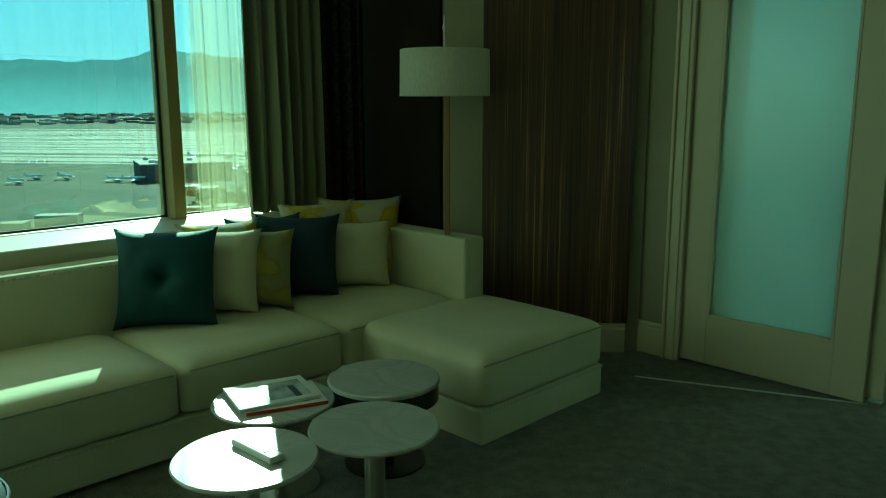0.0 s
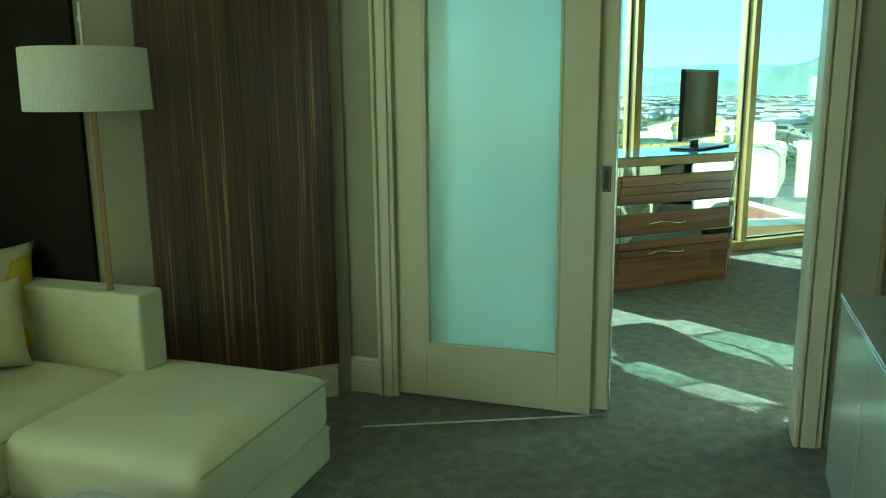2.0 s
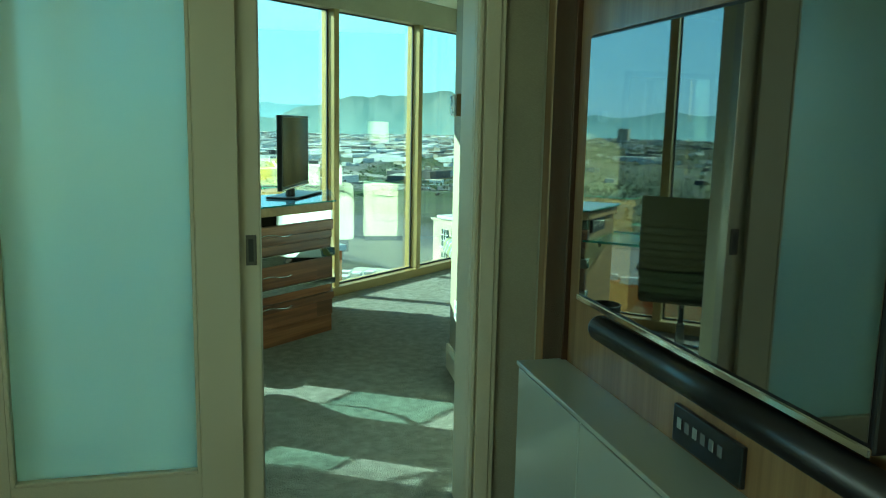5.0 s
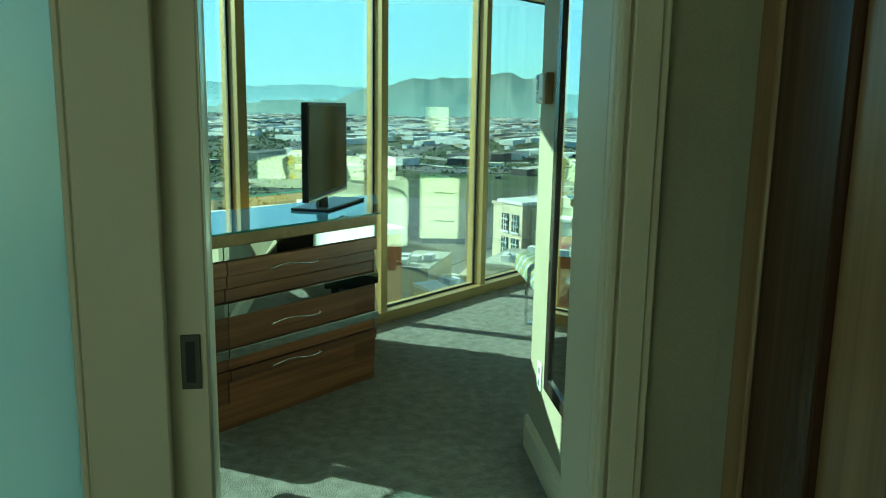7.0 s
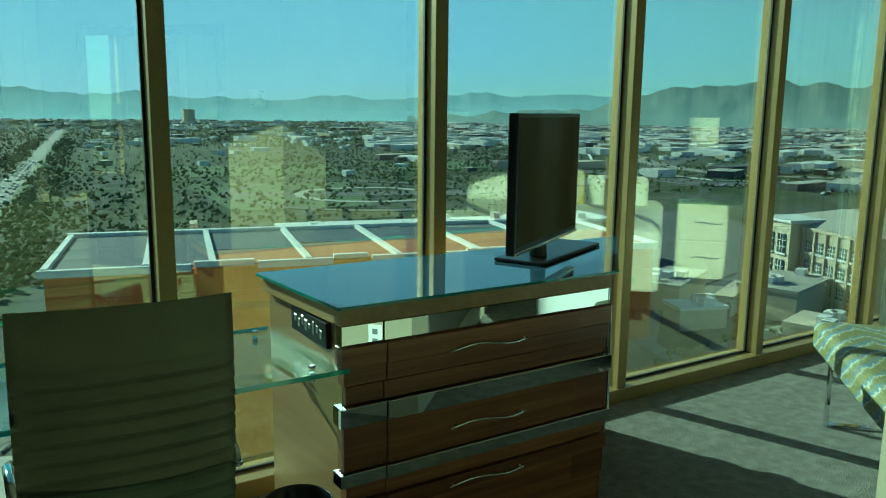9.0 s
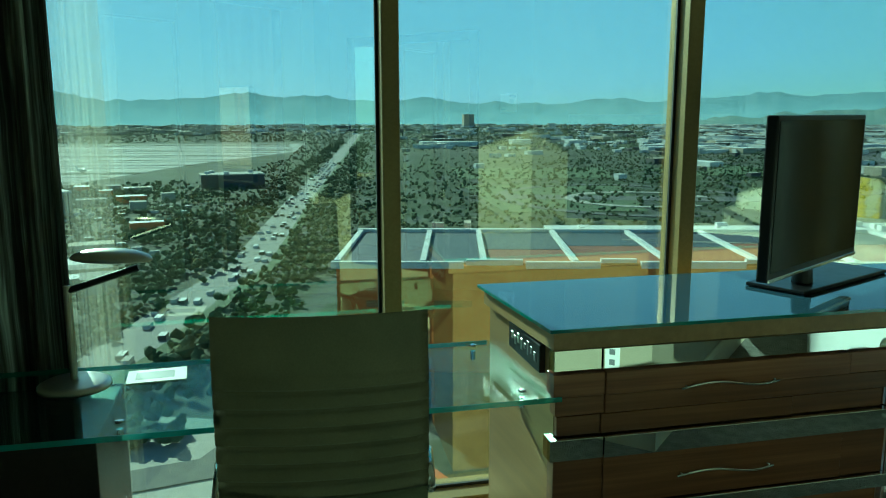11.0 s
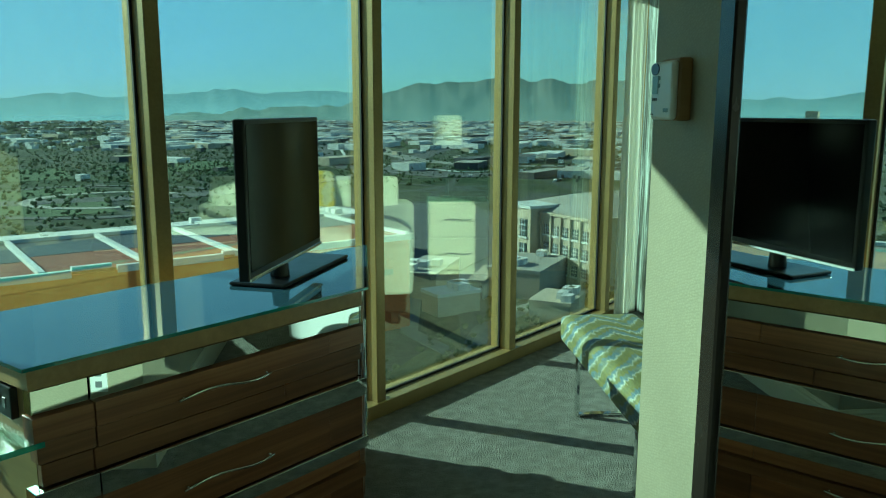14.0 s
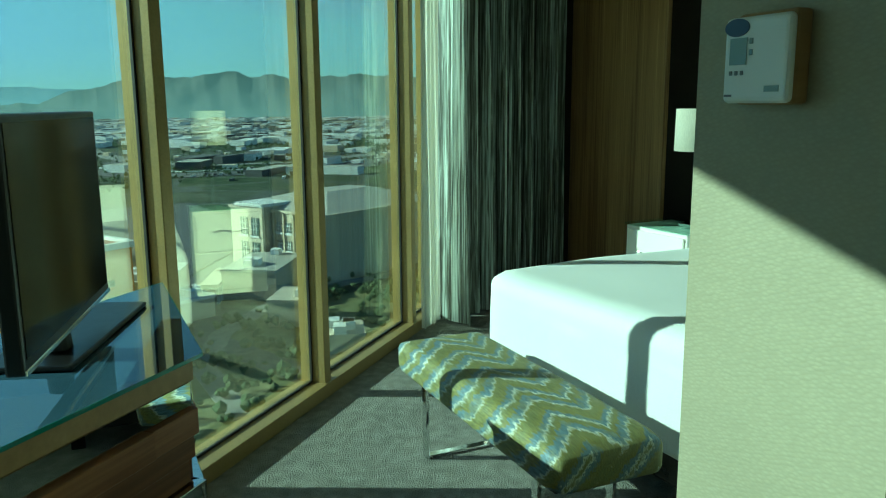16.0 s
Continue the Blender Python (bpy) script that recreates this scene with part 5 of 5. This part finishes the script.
structure("parking_lot", prism([(190, 175), (330, 215), (420, 330), (330, 380), (215, 300)], GZ, GZ + 0.2), ASPHALT, "dark asphalt parking lot behind the hotel", "parking lot")
block("annex_building", 228, 262, 40, 26, 16, -9, STUCCO, ROOFWHITE, "pale windowless service block beside the hall")

# beige office wing with tall windows
off = thing("office_building", Matrix.Translation((254, 174, GZ)) @ pose(0, 0, 0, 0, 0, -18), "beige stucco building with tall paned windows and a hipped roof", "building")
part("wall", box(-2, 62, -44, 8, 0, 23.5), STUCCO, off)
part("corner_tower", box(-6.5, 6, -16, -2, 0, 25.5), STUCCO, off, "pale projecting corner tower")
part("cornice", box(-7.2, 6.7, -16.7, -1.3, 25.5, 26.6), ROOFWHITE, off)
part("cornice", box(-2.6, 62.6, -44.6, 8.6, 23.5, 24.5), STUCCO, off)
bm = bmesh.new()
cs = [bm.verts.new(p) for p in ((0, -43, 24.55), (60, -43, 24.55), (60, 7, 24.55), (0, 7, 24.55), (18, -24, 29.5), (42, -24, 29.5), (42, -12, 29.5), (18, -12, 29.5))]
for f in ((0, 1, 5, 4), (1, 2, 6, 5), (2, 3, 7, 6), (3, 0, 4, 7), (4, 5, 6, 7), (3, 2, 1, 0)):
    bm.faces.new([cs[i] for i in f])
part("roof", bm, CONCRETE, off)


def office_window(x, y0, y1, z0, z1):
    w = part("window", box(x - 0.25, x, y0, y1, z0, z1), DARKGLASS, off, "dark paned window")
    for k in range(1, 3):
        yy = y0 + (y1 - y0) * k / 3
        part("mullion", box(x - 0.4, x - 0.2, yy - 0.12, yy + 0.12, z0, z1), ROOFWHITE, w)
    for k in range(1, 3):
        zz = z0 + (z1 - z0) * k / 3
        part("mullion", box(x - 0.42, x - 0.22, y0, y1, zz - 0.12, zz + 0.12), ROOFWHITE, w)
    part("sill", box(x - 0.7, x, y0 - 0.4, y1 + 0.4, z0 - 0.7, z0 - 0.02), ROOFWHITE, w)


for zz in (6.0, 15.0):
    office_window(-6.5, -14.2, -10.0, zz, zz + 6.5)
    office_window(-6.5, -8.0, -3.8, zz, zz + 6.5)
for zz in (3.5, 10.0, 16.5):
    for k in range(5):
        office_window(-2, -42.5 + k * 5.2, -39.5 + k * 5.2, zz, zz + 3.6)
for k in range(6):
    part("pier", box(-2.7, -2.0, -43.9 + k * 5.2, -43.1 + k * 5.2, 0, 23.4), STUCCO, off)
for zz in (5, 14):
    for k in range(7):
        part("window", box(8 + k * 7.5, 12 + k * 7.5, 8.0, 8.25, zz, zz + 5.5), DARKGLASS, off)
block("low_building", 226, 150, 30, 18, 9, 14, STUCCO, CONCRETE, "low beige stucco building with a flat roof")
block("low_building", 196, 120, 16, 12, 7, 15, STUCCO, STUCCO, "small beige garden pavilion")
block("low_building", 172, 92, 12, 9, 6, 30, STUCCO, STUCCO, "small beige stucco gatehouse building")
block("low_building", 204, 176, 30, 13, 8, 24, STUCCO, CONCRETE, "long low beige pavilion with a flat pale roof")
block("low_building", 186, 152, 15, 10, 6, -20, STUCCO, ROOFWHITE, "small pale garden building beside the drive")
arcade = thing("garden_arcade", Matrix.Translation((214, 160, GZ)) @ pose(0, 0, 0, 0, 0, 24), "open beige garden arcade with slim columns", "arcade")
part("roof", box(-13, 13, -3, 3, 5.6, 6.6), STUCCO, arcade)
for k in range(9):
    for yy in (-2.5, 2.5):
        part("column", box(-12.4 + k * 3.1 - 0.35, -12.4 + k * 3.1 + 0.35, yy - 0.35, yy + 0.35, 0, 5.6), ROOFWHITE, arcade)
strip("road_11", [(128, 92), (150, 118), (176, 132), (205, 136), (236, 132), (262, 118)], 6, GZ + 0.35, PAVED, "pale curving garden drive")
strip("road_12", [(150, 118), (160, 146), (184, 166), (214, 192), (246, 214)], 5, GZ + 0.33, PAVED, "pale garden drive beside the pavilion")
strip("road_13", [(118, 60), (142, 74), (170, 78), (204, 70), (240, 74)], 4, GZ + 0.31, CONCRETE, "winding pale garden path")
strip("road_8", [(140, 60), (170, 130), (230, 180), (330, 210)], 9, GZ + 0.3, ASPHALT, "curving service road by the gardens")
structure("lawn", prism([(95, 20), (260, 20), (270, 105), (180, 140), (110, 120)], GZ, GZ + 0.2), LAWN, "dry yellow-green lawn below the hotel", "lawn")
structure("forecourt", prism([(-120, 60), (60, 60), (20, 150), (-70, 185), (-140, 160)], GZ, GZ + 0.25), CONCRETE, "pale tan paved forecourt with trees", "pavement")
structure("garden_bed", prism([(-6, 66), (52, 66), (30, 128), (0, 122)], GZ + 0.2, GZ + 0.7), TERRA, "orange gravel garden bed below the windows", "garden bed")
strip("road_9", [(-120, 140), (-60, 128), (-8, 138), (8, 166), (0, 230)], 9, GZ + 0.5, ASPHALT, "curving forecourt drive")
for k, poly in enumerate(([(150, 470), (240, 455), (300, 620), (170, 660)], [(185, 720), (330, 700), (380, 830), (210, 860)], [(420, 700), (560, 720), (540, 840), (400, 800)])):
    structure("golf_green_%d" % (k + 1), prism(poly, GZ, GZ + 0.22), GREEN, "watered green golf lawn between trees", "lawn")
block("terminal", -262, 640, 70, 60, 12, 30, ROOFDARK, CONCRETE, "grey flat-roofed airport building by the apron")
block("terminal", -22, 700, 52, 26, 10, 8, ROOFDARK, CONCRETE, "dark airport hangar with a pale roof")
block("hangar", -140, 520, 50, 34, 14, 30, STUCCO, ROOFWHITE, "pale flat-roofed hangar near the airfield")
block("tower_block", 860, 3240, 44, 30, 54, 0, STUCCO, STUCCO, "distant beige slab tower block")


def quads(name, boxes, mats, label, cat):
    """Many plain boxes as one joined sheet of far things: x, y, w, d, h, angle, material index."""
    vs, fs, mi = [], [], []
    for x, y, w, d, h, an, k in boxes:
        c, s, b = math.cos(an), math.sin(an), len(vs)
        for zz in (GZ, GZ + h):
            for u, v in ((-w / 2, -d / 2), (w / 2, -d / 2), (w / 2, d / 2), (-w / 2, d / 2)):
                vs.append((x + u * c - v * s, y + u * s + v * c, zz))
        for f in ((4, 5, 6, 7), (0, 1, 5, 4), (1, 2, 6, 5), (2, 3, 7, 6), (3, 0, 4, 7)):
            fs.append([b + i for i in f])
            mi.append(k[0] if f == (4, 5, 6, 7) else k[1])
    me = bpy.data.meshes.new(name)
    me.from_pydata(vs, [], fs)
    for m in mats:
        me.materials.append(m)
    me.polygons.foreach_set("material_index", mi)
    return tagged(new(name, me), label, cat, kind="stuff")


MATS = [ROOFWHITE, STUCCO, CONCRETE, ROOFDARK, TERRA]
bx = []
rnd = random.Random(21)
for _ in range(15500):
    az = radians(rnd.uniform(-6, 86))
    r = 700 + 3600 * rnd.random() ** 0.7
    x, y = r * math.sin(az), r * math.cos(az)
    dens = 0.5 + 0.5 * noise.noise(Vector((x * 0.0018, y * 0.0018, 3)))
    if rnd.random() > dens * (0.45 if az < radians(28) else 1.5) * (0.25 if r < 1300 else 1.0) or (x < 130 + 0.2 * (y - 1000) and y < 2300):
        continue
    big = rnd.random() < (0.12 if az < radians(28) else 0.34)
    w = rnd.uniform(25, 80) if big else rnd.uniform(6, 16)
    bx.append((x, y, w, rnd.uniform(10, 26) if big else rnd.uniform(6, 12), rnd.uniform(5, 9) if big else rnd.uniform(3, 6), rnd.choice([0.1, 0.1, 1.67, 0.4]), (rnd.choice([0, 0, 0, 2, 1, 3]), rnd.choice([0, 0, 0, 1, 3]))))
for _ in range(900):
    az = radians(rnd.uniform(-75, -2))
    r = rnd.uniform(2350, 4300)
    bx.append((r * math.sin(az), r * math.cos(az), rnd.uniform(10, 60), rnd.uniform(8, 30), rnd.uniform(4, 11), rnd.uniform(0, 1.5), (rnd.choice([0, 1, 2, 3]), rnd.choice([1, 2, 3]))))
for _ in range(40):
    x, y = rnd.uniform(-230, -45), rnd.uniform(250, 720)
    if x < -0.12 * y + 10:
        bx.append((x, y, rnd.uniform(8, 24), rnd.uniform(7, 14), rnd.uniform(3.5, 6), rnd.choice([0.2, 0.2, 1.77]), (rnd.choice([0, 2, 1, 3]), rnd.choice([1, 1, 4, 2]))))
quads("distant_buildings", bx, MATS, "scattered low white and beige warehouses and houses", "buildings")
cars = []
for _ in range(420):
    t = rnd.random()
    x, y = 560 + t * 1300 + rnd.uniform(-20, 60), 360 + rnd.uniform(-25, 90) + 60 * t
    cars.append((x, y, rnd.uniform(4, 6) * (3 if rnd.random() < 0.1 else 1), 2.2, rnd.uniform(1.4, 3.0), 0.45, (rnd.choice([0, 0, 3, 2]), rnd.choice([0, 3, 3]))))
for _ in range(130):
    y = rnd.uniform(200, 1000)
    k = max(i for i, p in enumerate(BOULEVARD) if p[1] <= y)
    p, q = BOULEVARD[k], BOULEVARD[k + 1]
    x = p[0] + (q[0] - p[0]) * (y - p[1]) / (q[1] - p[1]) + rnd.choice([-6, -2.5, 2.5, 6])
    cars.append((x, y, 2.0, 4.4, 1.5, -0.13, (rnd.choice([0, 3, 2]), rnd.choice([0, 3]))))
for _ in range(300):
    x, y = rnd.uniform(-150, -40), rnd.uniform(230, 560)
    if noise.noise(Vector((x * 0.016, y * 0.012, 5))) < -0.1:
        cars.append((round(x / 9) * 9.0, round(y / 3) * 3.0, 4.4, 1.9, 1.5, 0.2, (rnd.choice([0, 3, 2]), rnd.choice([0, 3]))))
quads("distant_cars", cars, MATS, "many small cars on the roads and lots", "cars")

# trees: many small clumps
FOLIAGE = Mat("foliage", (0.05, 0.08, 0.03), 0.9, 0, 0.2)
isl = FOLIAGE.n("NewGeometry")
FOLIAGE.color(FOLIAGE.ramp(isl.outputs["Random Per Island"], [(0.0, (0.04, 0.072, 0.034)), (0.5, (0.062, 0.098, 0.045)), (1.0, (0.10, 0.125, 0.06))]))
FOLIAGE = FOLIAGE.m
ICO = bmesh.new()
bmesh.ops.create_icosphere(ICO, subdivisions=1, radius=1)
ICO_V, ICO_F = [v.co.copy() for v in ICO.verts], [[v.index for v in f.verts] for f in ICO.faces]
ICO.free()


def grove(name, spots, label):
    vs, fs = [], []
    rg = random.Random(len(spots))
    for x, y, s in spots:
        for k in range(rg.randint(2, 3)):
            o = Vector((x + rg.uniform(-0.6, 0.6) * s, y + rg.uniform(-0.6, 0.6) * s, GZ + s * rg.uniform(0.5, 1.3)))
            q = s * rg.uniform(0.4, 0.75)
            b = len(vs)
            vs += [tuple(o + Vector((v.x * q * rg.uniform(0.7, 1.2), v.y * q * rg.uniform(0.7, 1.2), v.z * q * rg.uniform(0.6, 1.1)))) for v in ICO_V]
            fs += [[b + i for i in f] for f in ICO_F]
    me = bpy.data.meshes.new(name)
    me.from_pydata(vs, [], fs)
    me.materials.append(FOLIAGE)
    return tagged(new(name, me), label, "trees", kind="stuff")


def near_boulevard(x, y):
    return any(p[1] <= y <= q[1] and abs(x - p[0] - (q[0] - p[0]) * (y - p[1]) / (q[1] - p[1])) < 17 for p, q in zip(BOULEVARD, BOULEVARD[1:]))


spots = []
while len(spots) < 24000:
    az = radians(rnd.uniform(-14, 85))
    r = 300 + 3300 * rnd.random() ** 1.15
    x, y = r * math.sin(az), r * math.cos(az)
    if near_boulevard(x, y) or (x < 60 + 0.1 * (y - 1300) and 740 < y < 1720 and x < 95 - 0.25 * max(0, 1300 - y)):
        continue
    if x > 150 and 15 * abs(x - 600) < 3000 and y < 420:
        continue
    if noise.noise(Vector((x * 0.0022, y * 0.0022, 8))) + 0.5 * (az < radians(40)) + 0.25 * (az < radians(8)) > rnd.uniform(-0.25, 0.6):
        spots.append((x, y, rnd.uniform(0.9, 2.0) * (1 + r / 4500)))
grove("distant_trees", spots, "dark green trees scattered over the city")
spots = [(rnd.uniform(105, 262), rnd.uniform(30, 135), rnd.uniform(0.9, 2.6)) for _ in range(520)]
for _ in range(1500):
    t = rnd.random()
    y = 150 + 1500 * t * t
    k = max(i for i, p in enumerate(BOULEVARD) if p[1] <= y)
    p, q = BOULEVARD[k], BOULEVARD[min(k + 1, len(BOULEVARD) - 1)]
    x = p[0] + (q[0] - p[0]) * (y - p[1]) / max(1.0, q[1] - p[1])
    spots.append((x + rnd.choice([-1, 1]) * rnd.uniform(11, 34) + (6 if rnd.random() < 0.3 else 0), y, rnd.uniform(1.4, 3.0)))
for _ in range(1500):
    x, y = rnd.uniform(-190, -20), rnd.uniform(190, 690)
    if noise.noise(Vector((x * 0.016, y * 0.012, 5))) > rnd.uniform(-0.1, 0.35) and not near_boulevard(x, y):
        spots.append((x, y, rnd.uniform(1.3, 3.2)))
spots += [(rnd.uniform(0, 46), rnd.uniform(68, 122), rnd.uniform(1.0, 2.2)) for _ in range(50)]
grove("garden_trees", spots, "garden and street trees below the hotel")

# mountains round the plain


def skyline(az, pts):
    for (a0, h0), (a1, h1) in zip(pts, pts[1:]):
        if a0 <= az <= a1:
            u = (az - a0) / (a1 - a0)
            return h0 + (h1 - h0) * u * u * (3 - 2 * u)
    return pts[0][1] if az < pts[0][0] else pts[-1][1]


def ridge(name, r, a0, a1, pts, rough, seed, mat, label):
    """A mountain range round the plain; pts gives its height in degrees above the eye along the bearing."""
    n = 700

    def f(u, v):
        deg = a0 + (a1 - a0) * u
        az = radians(deg)
        e = skyline(deg, pts) + rough * noise.fractal(Vector((az * 34, seed, 4)), 0.8, 2.1, 7)
        top = 1.5 + r * math.tan(radians(e))
        rr_ = r - 500 * (1 - v) + 60 * noise.noise(Vector((az * 30, v * 2.5, seed)))
        fold = 1 + 0.15 * (1 - v) * noise.noise(Vector((az * 70, v * 5, seed)))
        return Vector((rr_ * math.sin(az), rr_ * math.cos(az), GZ - 2 + (top - GZ) * (v ** 1.1) * fold))

    return structure(name, sheet(n, 14, f), mat, label, "mountains", smooth=True)


def haze_glow_mat(name, c, e, strength, lo, hi):
    """Bare rock with aerial haze put in as emission, strongest near the plain."""
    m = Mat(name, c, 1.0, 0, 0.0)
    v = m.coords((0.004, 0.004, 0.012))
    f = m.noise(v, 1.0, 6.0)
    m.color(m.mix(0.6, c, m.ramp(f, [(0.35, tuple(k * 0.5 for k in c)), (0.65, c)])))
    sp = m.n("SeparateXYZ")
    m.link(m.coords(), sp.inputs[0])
    # haze glow, fading with height
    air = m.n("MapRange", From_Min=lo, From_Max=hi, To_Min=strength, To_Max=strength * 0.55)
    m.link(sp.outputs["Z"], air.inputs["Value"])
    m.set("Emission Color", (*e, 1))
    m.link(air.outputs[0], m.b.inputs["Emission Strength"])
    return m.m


FAR = [(-80, 2.2), (-60, 2.8), (-45, 2.3), (-27, 2.65), (-25.2, 2.9), (-23.2, 3.45), (-20.9, 3.25), (-18.8, 3.1), (-15, 1.7), (-9.5, 0.85), (-4.3, 1.02), (-0.4, 1.42), (1.6, 1.06), (3.9, 1.32), (6.2, 0.95), (9, 0.9), (12.2, 1.15), (14.5, 0.62),
       (17.6, 0.72), (21.5, 0.6), (24.2, 1.04), (29.2, 0.8), (35.3, 1.28), (37.7, 1.0), (40.2, 1.25), (45.6, 1.15), (50, 1.3), (60, 1.6), (80, 1.4), (100, 1.5)]
NEAR = [(30, -0.4), (42, 0.2), (46, 1.1), (48.3, 1.8), (52.5, 1.98), (55.3, 2.32), (57, 2.03), (59.5, 1.92), (64, 2.08), (75, 1.6), (105, 1.2)]
ridge("backdrop_1", 4650, -80, 100, FAR, 0.20, 2.3, haze_glow_mat("far_mountain_haze_glow", (0.09, 0.115, 0.13), (0.18, 0.30, 0.345), 1.1, -60, 150), "blue mountain range on the horizon, its haze put in as glow")
ridge("backdrop_2", 4300, 30, 105, NEAR, 0.22, 9.1, haze_glow_mat("near_mountain_haze_glow", (0.085, 0.09, 0.085), (0.13, 0.20, 0.20), 0.95, -60, 170), "nearer dry brown mountains, their haze put in as glow")
